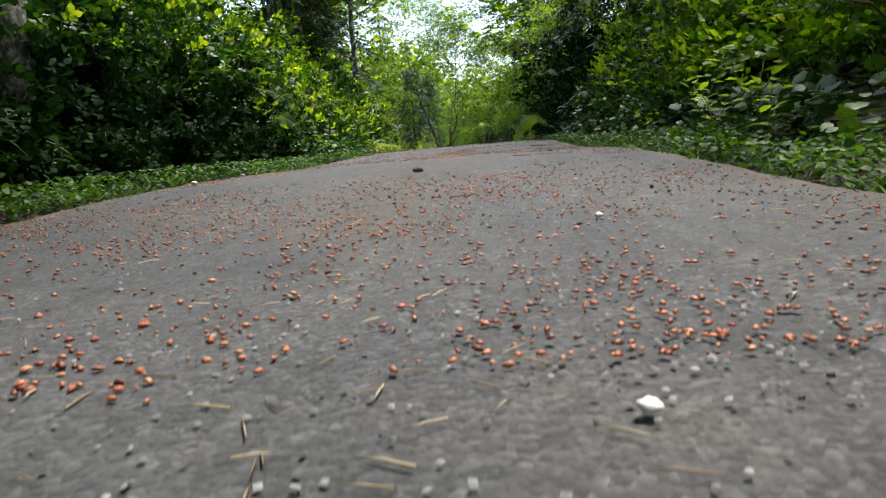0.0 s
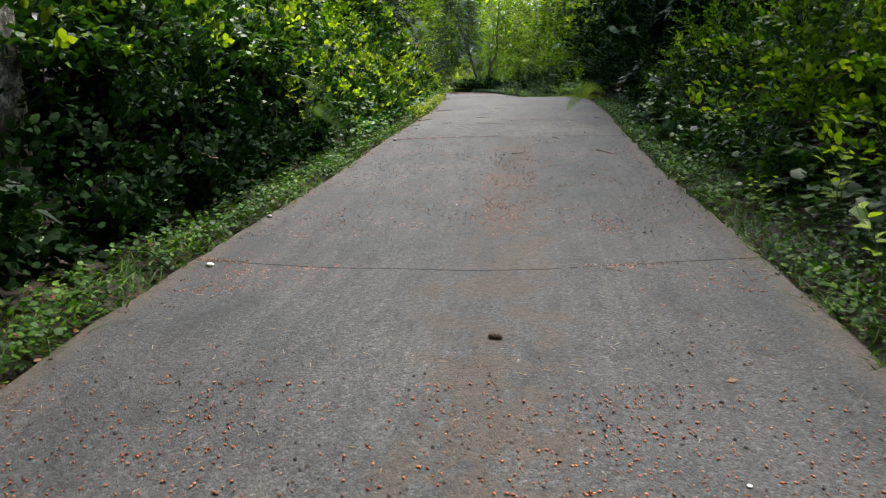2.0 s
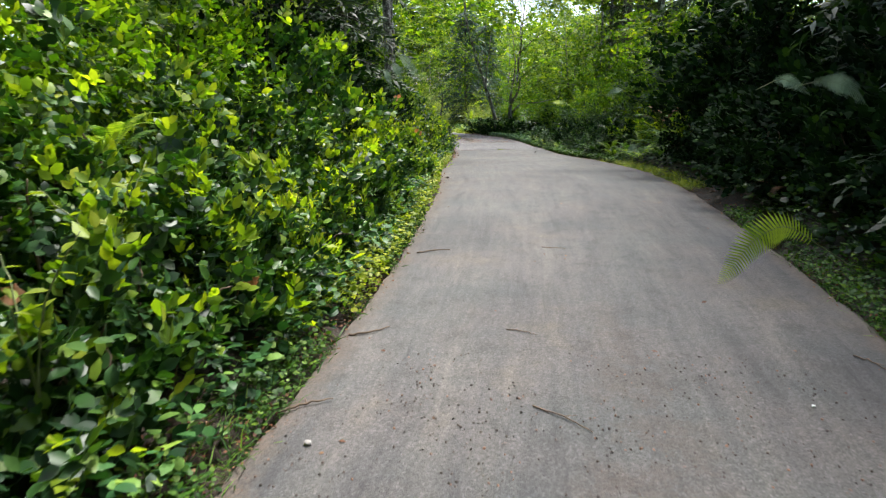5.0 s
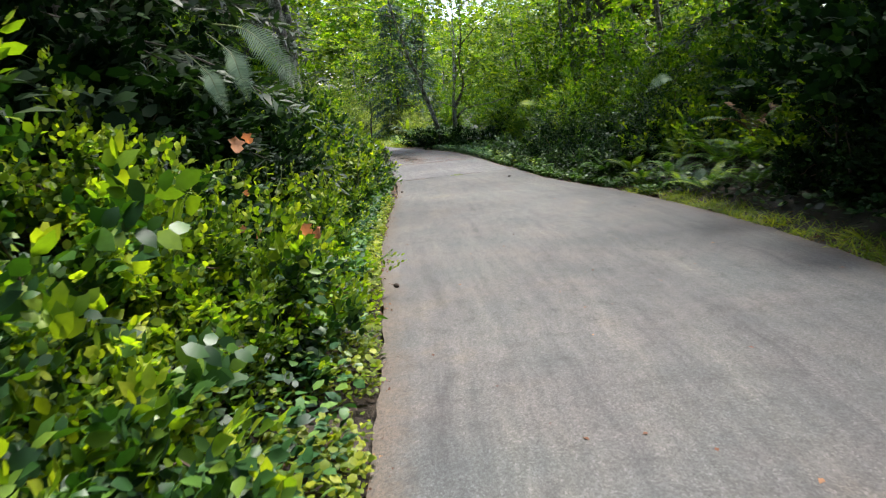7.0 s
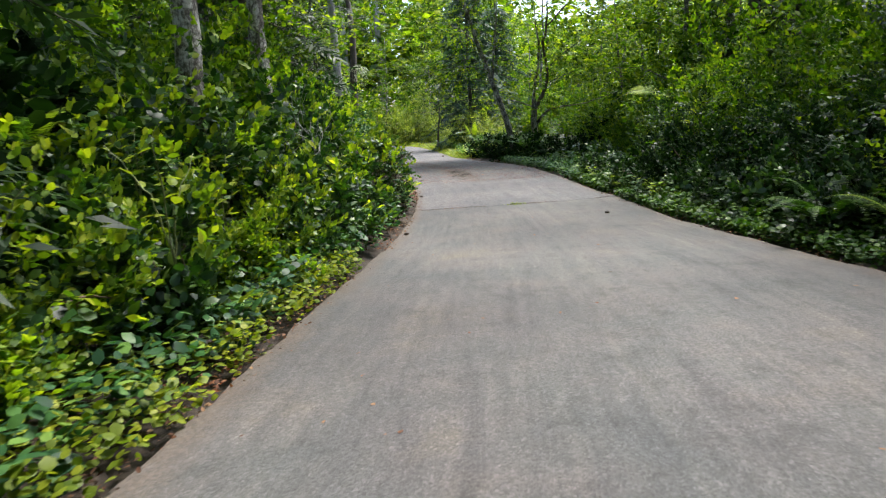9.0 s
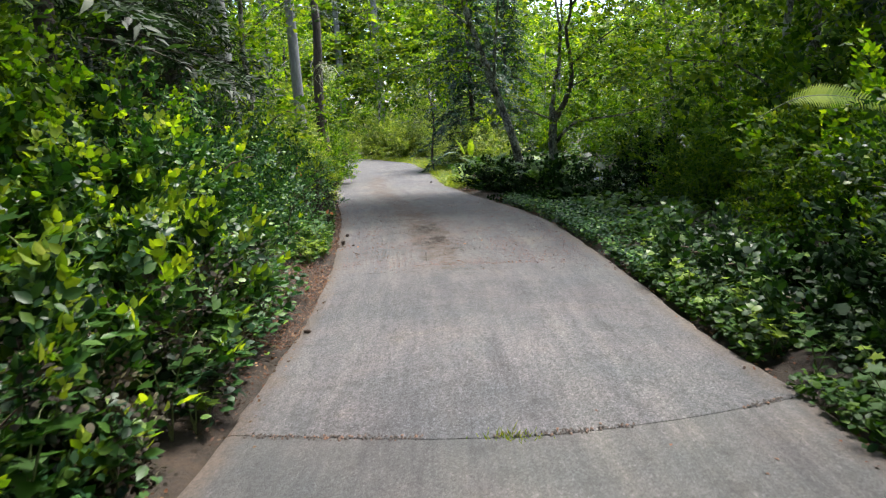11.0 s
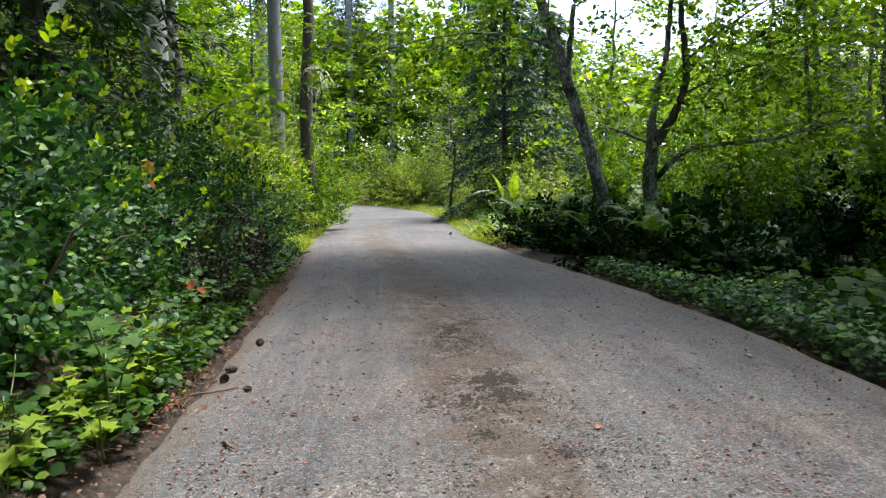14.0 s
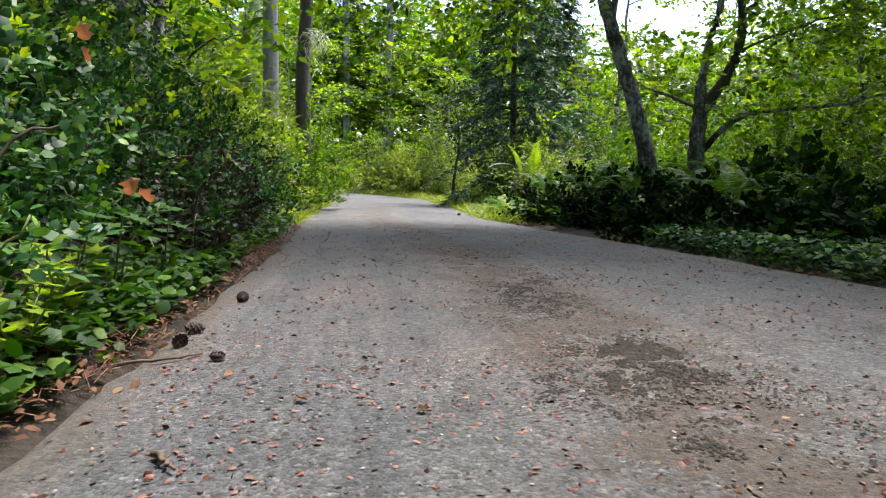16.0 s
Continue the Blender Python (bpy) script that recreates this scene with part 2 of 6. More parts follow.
NEEDLE = leaf_material("conifer_needle", [(0, (0.0088, 0.0231, 0.0099)), (0.7, (0.0193, 0.0429, 0.0165)), (1, (0.0385, 0.066, 0.022))], (1.3, 1.6, 0.7), 0.25, 0.5)
BLUE_NEEDLE = leaf_material("bluish_needle", [(0, (0.014, 0.04, 0.026)), (0.7, (0.034, 0.08, 0.048)), (1, (0.07, 0.13, 0.07))], (1.2, 1.5, 0.9), 0.3, 0.5)
GRASS = leaf_material("verge_leaf", [(0, (0.015, 0.052, 0.008)), (0.6, (0.04, 0.108, 0.0125)), (1, (0.115, 0.2, 0.0188))], (1.2, 1.4, 0.3), 0.34, 0.55)
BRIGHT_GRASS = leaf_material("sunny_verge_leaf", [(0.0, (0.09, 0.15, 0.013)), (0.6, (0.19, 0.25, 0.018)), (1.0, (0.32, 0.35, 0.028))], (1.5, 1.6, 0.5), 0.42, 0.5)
ORANGE = leaf_material("dead_orange_leaf", [(0.0, (0.42, 0.19, 0.11)), (1.0, (0.52, 0.28, 0.18))], (1.3, 0.9, 0.6), 0.3, 0.6)
DRY = leaf_material("dry_leaf", [(0.0, (0.07, 0.03, 0.018)), (0.6, (0.15, 0.064, 0.034)), (1.0, (0.25, 0.16, 0.1))], (1.2, 1.0, 0.7), 0.2, 0.7)
BARK = rough_material("alder_bark", [(0.42, (0.02, 0.017, 0.014)), (0.5, (0.1, 0.093, 0.082)), (0.57, (0.36, 0.355, 0.33))], 5.0, 0.9, 0.9, 34, (1, 1, 0.6), 0.02)
DARK_BARK = rough_material("fir_bark", [(0.3, (0.02, 0.016, 0.013)), (0.55, (0.06, 0.05, 0.042)), (0.7, (0.12, 0.105, 0.09))], 5.0, 0.95, 1.0, 22, (1, 1, 0.15), 0.04)
GREY_BARK = rough_material("grey_bark", [(0.3, (0.12, 0.12, 0.125)), (0.55, (0.24, 0.24, 0.245)), (0.7, (0.36, 0.36, 0.36))], 4.0, 0.9, 0.7, 25, (1, 1, 0.2), 0.03)
TWIG = rough_material("twig_bark", [(0.3, (0.05, 0.033, 0.022)), (0.6, (0.11, 0.075, 0.05)), (0.75, (0.2, 0.15, 0.11))], 20, 0.85, 0.4, 120, (1, 1, 1), 0.002)
GREEN_STEM = rough_material("green_stem", [(0.3, (0.07, 0.1, 0.03)), (0.7, (0.16, 0.18, 0.06))], 30, 0.6, 0.2, 120, (1, 1, 1), 0.001)
MOSSY = rough_material("hanging_moss", [(0.3, (0.3, 0.34, 0.22)), (0.7, (0.55, 0.58, 0.42))], 20, 0.95, 0.5, 90, (1, 1, 1), 0.005)
SOIL = rough_material("forest_soil", [(0.3, (0.008, 0.006, 0.004)), (0.5, (0.02, 0.014, 0.009)), (0.7, (0.05, 0.032, 0.019))], 2.5, 0.95, 0.8, 40, (1, 1, 1), 0.02)
PEBBLE = rough_material("pale_pebble", [(0.3, (0.5, 0.5, 0.49)), (0.7, (0.8, 0.79, 0.77))], 40, 0.6, 0.3, 200, (1, 1, 1), 0.001)
STONE = rough_material("grey_stone", [(0.3, (0.12, 0.115, 0.11)), (0.7, (0.32, 0.31, 0.3))], 40, 0.8, 0.4, 200, (1, 1, 1), 0.002)
CONE = rough_material("cone_scale", [(0.3, (0.02, 0.013, 0.01)), (0.7, (0.07, 0.042, 0.028))], 60, 0.8, 0.4, 200, (1, 1, 1), 0.001)
HUSK = island_material("bud_husk", [(0.0, (0.13, 0.026, 0.014)), (0.3, (0.34, 0.075, 0.028)), (0.7, (0.5, 0.145, 0.05)), (1.0, (0.52, 0.24, 0.11))], 0.45)
SCRAP = island_material("red_leaf_scrap", [(0.0, (0.04, 0.012, 0.01)), (0.5, (0.13, 0.032, 0.02)), (0.9, (0.24, 0.075, 0.04)), (1.0, (0.34, 0.19, 0.11))], 0.6)
STRAW = island_material("dry_needles", [(0.0, (0.12, 0.07, 0.035)), (0.5, (0.3, 0.2, 0.09)), (1.0, (0.5, 0.42, 0.26))], 0.7)
CRUMB = island_material("dark_crumbs", [(0.0, (0.02, 0.015, 0.012)), (0.7, (0.07, 0.05, 0.04)), (1.0, (0.2, 0.1, 0.06))], 0.8)
RED_NEEDLE = island_material("reddish_needles", [(0.0, (0.09, 0.032, 0.018)), (0.6, (0.22, 0.09, 0.045)), (1.0, (0.36, 0.2, 0.11))], 0.7)
CHIPS = island_material("stone_chips", [(0.0, (0.05, 0.05, 0.05)), (0.7, (0.16, 0.16, 0.16)), (1.0, (0.27, 0.27, 0.265))], 0.75)
SLAB = road_material("worn_paving", 9.0, 14.0, (0.345, 0.355, 0.342), 0.35, 0.5, 0.52)
# darker tint for the two slabs between y -9 and 9.6
DARKER_SLAB = road_material("darker_paving", 0.0, 12.0, (0.258, 0.276, 0.28), 0.65, 0.72, 0.555)
LANE = road_material("dusty_lane", 36.0, 56.0, (0.395, 0.405, 0.418), 0.95, 0.8, 0.4, 0.45)


# ---- the plan: road edges and heights along y ----
LEFT_Y = [-40, -10, 0, 3.5, 5.4, 9, 11, 14, 19, 21, 23, 26.4, 30, 32, 35, 38, 41.5, 44, 48.5, 57, 63, 69, 80, 120]
LEFT_X = [-3.0, -1.4, -1.2, -1.1, -1.0, -0.95, -0.85, -0.75, -0.9, -1.1, -1.3, -1.5, -1.6, -1.75, -2.2, -2.95, -4.0, -4.85, -6.5, -8.9, -11.2, -15.3, -25, -60]
RIGHT_Y = [-40, -10, 0, 4.8, 6, 10.2, 12.3, 15, 20, 24, 27, 29, 31, 33, 37, 40, 42.5, 46, 50, 57, 63, 69, 79, 120]
RIGHT_X = [0.6, 1.95, 2.08, 2.2, 2.28, 2.5, 2.7, 2.9, 3.15, 3.0, 2.65, 2.2, 1.7, 1.3, 0.6, 0.0, -0.75, -2.1, -3.4, -5.1, -7.0, -10.6, -19.5, -54]
ROAD_Y = [-40, -10, -1, 0.8, 1.9, 2.6, 4, 7, 9, 11, 14, 18, 22, 26, 30, 34, 40, 50, 60, 80, 120]
ROAD_Z = [-1.0, -0.36, -0.3, -0.25, -0.2, -0.13, -0.07, -0.03, 0.05, 0.13, 0.2, 0.25, 0.22, 0.08, -0.04, -0.02, 0.0, -0.12, -0.1, 0.2, 0.6]


def eased(ys, xs):
    """A table of the broken line, rounded off."""
    fine = np.arange(-40, 120.01, 0.25)
    v = np.interp(fine, ys, xs)
    k = np.hanning(15)
    v = np.convolve(np.pad(v, 7, mode="edge"), k / k.sum(), mode="valid")
    return lambda y: np.interp(y, fine, v)


left_edge, right_edge, road_z = eased(LEFT_Y, LEFT_X), eased(RIGHT_Y, RIGHT_X), eased(ROAD_Y, ROAD_Z)


def ground_z(x, y):
    """Height of the forest floor beside the road."""
    x, y = np.asarray(x, float), np.asarray(y, float)
    a, b, z = left_edge(y), right_edge(y), road_z(y)
    dl, dr = np.clip(a - x, 0, None), np.clip(x - b, 0, None)
    bank = 0.02 + 0.32 * np.clip(dl - 0.4, 0, 3.5) * np.interp(y, [0, 8, 30, 40, 60], [0.35, 1.0, 1.0, 1.0, 1.4])
    side = np.interp(y, [0, 10, 20, 28, 36, 44, 60], [0.18, 0.2, 0.42, 0.3, 0.02, -0.08, 0.1]) * np.clip(dr - 0.3, 0, 4.0)
    wave = 0.05 * np.sin(1.7 * x + 0.9 * y) * np.sin(1.1 * y - 0.6 * x) * np.clip(dl + dr, 0, 1)
    return z - 0.03 + np.where(dl > 0, bank, 0) + np.where(dr > 0, side, 0) + wave + 0.03 * np.clip((dl + dr) * 4, 0, 1)


# ---- meshes ----
def mesh_of(name, verts, faces, mat):
    me = bpy.data.meshes.new(name)
    verts, faces = np.asarray(verts, np.float32), np.asarray(faces, np.int32)
    k = faces.shape[1]
    me.vertices.add(len(verts))
    me.vertices.foreach_set("co", verts.ravel())
    me.loops.add(faces.size)
    me.loops.foreach_set("vertex_index", faces.ravel())
    me.polygons.add(len(faces))
    me.polygons.foreach_set("loop_start", np.arange(0, faces.size, k, dtype=np.int32))
    me.update(calc_edges=True)
    me.materials.append(mat)
    return me


def part(name, me, parent=None, label="", kind=""):
    ob = new(name, me)
    ob.parent = parent
    return tagged(ob, label=label, kind=kind)


def joined(pieces):
    verts, faces, off = [], [], 0
    for v, f in pieces:
        verts.append(np.asarray(v, float))
        faces.append(np.asarray(f, int) + off)
        off += len(v)
    return np.concatenate(verts), np.concatenate(faces)


def unit(v):
    return v / np.maximum(np.linalg.norm(v, axis=-1, keepdims=True), 1e-9)


def scatter(shape, pos, ahead, up, size):
    """Copies of a small shape, joined: its y along ahead, its z near up."""
    tv, tf = shape
    ahead = unit(ahead)
    side = unit(np.cross(ahead, up))
    top = np.cross(side, ahead)
    size = np.asarray(size, float).reshape(len(pos), -1) * np.ones((1, 3))
    v = (tv[None, :, 0, None] * (side * size[:, :1])[:, None] + tv[None, :, 1, None] * (ahead * size[:, 1:2])[:, None]
         + tv[None, :, 2, None] * (top * size[:, 2:])[:, None] + pos[:, None])
    f = tf[None] + (np.arange(len(pos)) * len(tv))[:, None, None]
    return v.reshape(-1, 3), f.reshape(-1, tf.shape[1])


def tube(points, radii, sides=6):
    """A tapering, bent tube of triangles through the points."""
    p = np.asarray(points, float)
    r = np.interp(np.linspace(0, 1, len(p)), np.linspace(0, 1, len(radii)), radii)
    d = unit(np.gradient(p, axis=0))
    ref = np.where(np.abs(d[:, 2:3]) > 0.95, [[1.0, 0, 0]], [[0, 0, 1.0]])
    s = unit(np.cross(d, ref))
    t = np.cross(s, d)
    a = np.linspace(0, 2 * np.pi, sides, endpoint=False)
    v = p[:, None] + r[:, None, None] * (np.cos(a)[None, :, None] * s[:, None] + np.sin(a)[None, :, None] * t[:, None])
    f = []
    for i in range(len(p) - 1):
        for j in range(sides):
            q = [i * sides + j, i * sides + (j + 1) % sides, (i + 1) * sides + (j + 1) % sides, (i + 1) * sides + j]
            f += [[q[0], q[1], q[2]], [q[0], q[2], q[3]]]
    n = len(p) * sides
    v = np.concatenate([v.reshape(-1, 3), p[:1], p[-1:]])
    for j in range(sides):
        f += [[n, (j + 1) % sides, j], [n + 1, n - sides + j, n - sides + (j + 1) % sides]]
    return v, np.array(f)


def curve_points(points, steps=10, wobble=0.0, rng=None):
    """A smooth line through a few points."""
    p = np.asarray(points, float)
    q = np.concatenate([2 * p[:1] - p[1:2], p, 2 * p[-1:] - p[-2:-1]])
    out = []
    for i in range(len(p) - 1):
        t = np.linspace(0, 1, steps, endpoint=False)[:, None]
        a, b, c, d = q[i : i + 4]
        out.append(0.5 * (2 * b + (c - a) * t + (2 * a - 5 * b + 4 * c - d) * t**2 + (3 * b - a - 3 * c + d) * t**3))
    out = np.concatenate(out + [p[-1:]])
    if wobble:
        out[1:-1] += rng.normal(0, wobble, out[1:-1].shape)
    return out


# leaf shapes: length along y is 1
OVAL = (np.array([[0, 0, 0], [-0.24, 0.25, 0.05], [0, 0.28, -0.03], [0.24, 0.25, 0.05], [-0.27, 0.58, 0.04], [0, 0.6, -0.04], [0.27, 0.58, 0.04], [0, 1, -0.1]]),
        np.array([[0, 2, 1], [0, 3, 2], [1, 2, 5], [1, 5, 4], [2, 3, 6], [2, 6, 5], [4, 5, 7], [5, 6, 7]]))
PLAIN = (np.array([[0, 0, 0], [-0.3, 0.45, 0.06], [0.3, 0.45, 0.06], [0, 1, -0.06]]), np.array([[0, 2, 1], [1, 2, 3]]))
ROUND = (np.array([[0, 0, 0], [-0.4, 0.25, 0.05], [0.4, 0.25, 0.05], [-0.42, 0.65, 0.03], [0.42, 0.65, 0.03], [0, 1, -0.08]]),
         np.array([[0, 2, 1], [1, 2, 4], [1, 4, 3], [3, 4, 5]]))
LOBED = (np.array([[0, 0, 0], [-0.5, -0.08, 0.03], [-0.3, 0.25, 0.0], [-0.62, 0.5, 0.04], [-0.25, 0.55, 0.0], [0, 1, -0.06], [0.25, 0.55, 0.0], [0.62, 0.5, 0.04], [0.3, 0.25, 0.0], [0.5, -0.08, 0.03], [0, 0.4, -0.04]]),
         np.array([[10, 0, 9], [10, 9, 8], [10, 8, 7], [10, 7, 6], [10, 6, 5], [10, 5, 4], [10, 4, 3], [10, 3, 2], [10, 2, 1], [10, 1, 0]]))
BLADE = (np.array([[-0.03, 0, 0], [0.03, 0, 0], [-0.025, 0.5, 0.1], [0.025, 0.5, 0.1], [0, 1, 0.0]]), np.array([[0, 1, 3], [0, 3, 2], [2, 3, 4]]))
OVAL4 = (ROUND[0] * [0.68, 1, 1], ROUND[1])
FLAT_NEEDLE = (PLAIN[0] * [0.42, 1, 1], PLAIN[1])


def sprays(origin, ahead, shape, length, count, leaf, rng, spread=55, lift=0.35, tilt=0.5):
    """Leafy twigs: leaves stand on both sides of each twig, in a rough plane."""
    m = len(origin)
    ahead = unit(ahead)
    up0 = unit(np.array([0, 0, 1.0]) + rng.normal(0, tilt, (m, 3)))
    side = unit(np.cross(ahead, up0))
    up = np.cross(side, ahead)
    s = (np.arange(count) + 0.5) / count
    ln = length * rng.uniform(0.7, 1.3, (m, 1))
    pos = origin[:, None] + ahead[:, None] * (s[None] * ln)[..., None] - np.array([0, 0, 1.0]) * (0.25 * ln * s[None] ** 2)[..., None]
    sign = np.where(np.arange(count) % 2 == 0, 1.0, -1.0)
    ang = np.radians(spread) * (1 - 0.5 * s) * sign
    ang = ang[None] + rng.normal(0, 0.3, (m, count))
    d = ahead[:, None] * np.cos(ang)[..., None] + side[:, None] * np.sin(ang)[..., None] + up[:, None] * rng.normal(lift - 0.3, 0.3, (m, count, 1))
    nrm = unit(up[:, None] + rng.normal(0, 0.35, (m, count, 3)))
    size = leaf * rng.uniform(0.6, 1.25, m * count) * np.tile(1 - 0.25 * s, m)
    return scatter(shape, pos.reshape(-1, 3), d.reshape(-1, 3), nrm.reshape(-1, 3), size)


def spread(proto, poses):
    """The thing at the first pose, and its copies at the others."""
    for m in poses[1:]:
        copy_thing(proto, m)
    proto.matrix_basis = poses[0]


def at(x, y, turn=0.0, size=1.0, dz=0.0, lean=0.0, flat=1.0):
    return Matrix.LocRotScale((x, y, float(ground_z(x, y)) + dz), Euler((radians(lean), 0, radians(turn))), (size, size, size * flat))


# ---- ground and road ----
def build_ground():
    ys = np.concatenate([[-400, -150, -60], np.arange(-30, 100, 0.5), [120, 160, 250, 500]])
    offs = np.concatenate([[-400, -150, -60, -30], np.arange(-16, 0, 0.4), [0.12]])
    rows = []
    for y in ys:
        yy = np.clip(y, -40, 110)
        a, b = float(left_edge(yy)), float(right_edge(yy))
        rows.append(np.concatenate([a + offs, np.linspace(a + 0.5, b - 0.5, 3), b - offs[::-1]]))
    x = np.array(rows)
    y = np.repeat(ys[:, None], x.shape[1], 1)
    z = ground_z(x, np.clip(y, -40, 110))
    k = len(offs)
    z[:, k - 1 : k + 4] -= 0.12
    n, w = x.shape
    i = np.arange((n - 1) * w).reshape(n - 1, w)[:, :-1].ravel()
    f = np.stack([i, i + 1, i + w + 1, i + w], 1)
    me = mesh_of("ground", np.stack([x, y, z], -1).reshape(-1, 3), f, SOIL)
    me.polygons.foreach_set("use_smooth", np.ones(len(me.polygons), bool))
    return tagged(new("ground", me), "dark brown forest soil sloping up from the lane", "ground", kind="structure")


def road_piece(name, y0, y1, mat, rng, parent, step=0.15, bows=(0.15, 0.15), skews=(0, 0)):
    """One stretch of paving with a thickness, ragged sides and a slight crown."""
    ys = np.linspace(y0, y1, max(2, int((y1 - y0) / step)))
    us = np.concatenate([[0, 0.012], np.linspace(0.05, 0.95, 15), [0.988, 1]])
    a, b = left_edge(ys), right_edge(ys)
    ja = 0.035 * np.array([noise.noise((3.1 * y, 0.3, 5)) + 0.7 * noise.noise((11 * y, 3, 1)) for y in ys])
    jb = 0.035 * np.array([noise.noise((2.7 * y, 7.3, 2)) + 0.7 * noise.noise((10 * y, 9, 4)) for y in ys])
    x = (a + ja)[:, None] * (1 - us) + (b + jb)[:, None] * us
    y = np.repeat(ys[:, None], len(us), 1)
    z = road_z(ys)[:, None] + 0.03 * (1 - (2 * us - 1) ** 2)[None]
    z = z + 0.006 * np.array([[noise.noise((1.3 * p, 1.3 * q, 0)) for p, q in zip(r, s)] for r, s in zip(x, y)])
    z[:, 0] -= 0.012
    z[:, -1] -= 0.012
    z[0] -= 0.0015
    z[-1] -= 0.0015
    for k, bow, skew in ((0, bows[0], skews[0]), (-1, bows[1], skews[1])):
        shift = skew * us**3 - bow * np.sin(np.pi * us) + 0.05 * np.array([noise.noise((1.1 * q, 0.2, round(ys[k], 1))) + 0.25 * noise.noise((6 * q, 1.2, round(ys[k], 1))) for q in x[k]])
        y = y + shift[None] * np.clip(1 - np.abs(ys - ys[k]) / 1.5, 0, 1)[:, None]
    n, w = x.shape
    top = np.stack([x, y, z], -1).reshape(-1, 3)
    i = np.arange((n - 1) * w).reshape(n - 1, w)[:, :-1].ravel()
    f = [np.stack([i, i + 1, i + w + 1, i + w], 1)]
    ring = np.concatenate([np.arange(w), np.arange(2 * w - 1, n * w, w), np.arange(n * w - 2, (n - 1) * w - 1, -1), np.arange((n - 2) * w, 0, -w)])
    low = top[ring] - [0, 0, 0.14]
    j = np.arange(len(ring))
    nx = (j + 1) % len(ring)
    q = len(ring)
    f.append(np.stack([n * w + nx, n * w + j, n * w + q + j, n * w + q + nx], 1))
    me = mesh_of(name, np.concatenate([top, top[ring], low]), np.concatenate(f), mat)
    me.polygons.foreach_set("use_smooth", np.arange(len(me.polygons)) < len(f[0]))
    uv = me.uv_layers.new(name="UVMap")
    cu, cy = np.tile(us, n), np.repeat(ys, w)
    cu, cy = np.concatenate([cu, cu[ring], cu[ring]]), np.concatenate([cy, cy[ring], cy[ring]])
    idx = np.concatenate(f).ravel()
    uv.data.foreach_set("uv", np.stack([cu[idx], cy[idx]], 1).astype(np.float32).ravel())
    return part(name, me, parent)


build_ground()
rng = np.random.default_rng(3)
road = tagged(new("road"), "narrow worn paved lane of pale slabs running through a wood", "road", kind="structure")
JOINTS = [(-9.0, 0, 0), (3.8, 0.36, 0), (9.6, 0.06, 0), (32.53, 0.08, 0.55)]
for (y0, b0, s0), (y1, b1, s1) in zip(JOINTS[:-1], JOINTS[1:]):
    road_piece("slab", y0 + 0.0035, y1 - 0.0035, DARKER_SLAB if y1 < 20 else SLAB, rng, road, 0.15, (b0, b1), (s0, s1))
road_piece("slab", 32.5335, 95.0, LANE, rng, road, 0.15, (0.08, 0), (0.55, 0))
road_piece("slab", -30.0, -9.01, SLAB, rng, road, 0.5, (0, 0))


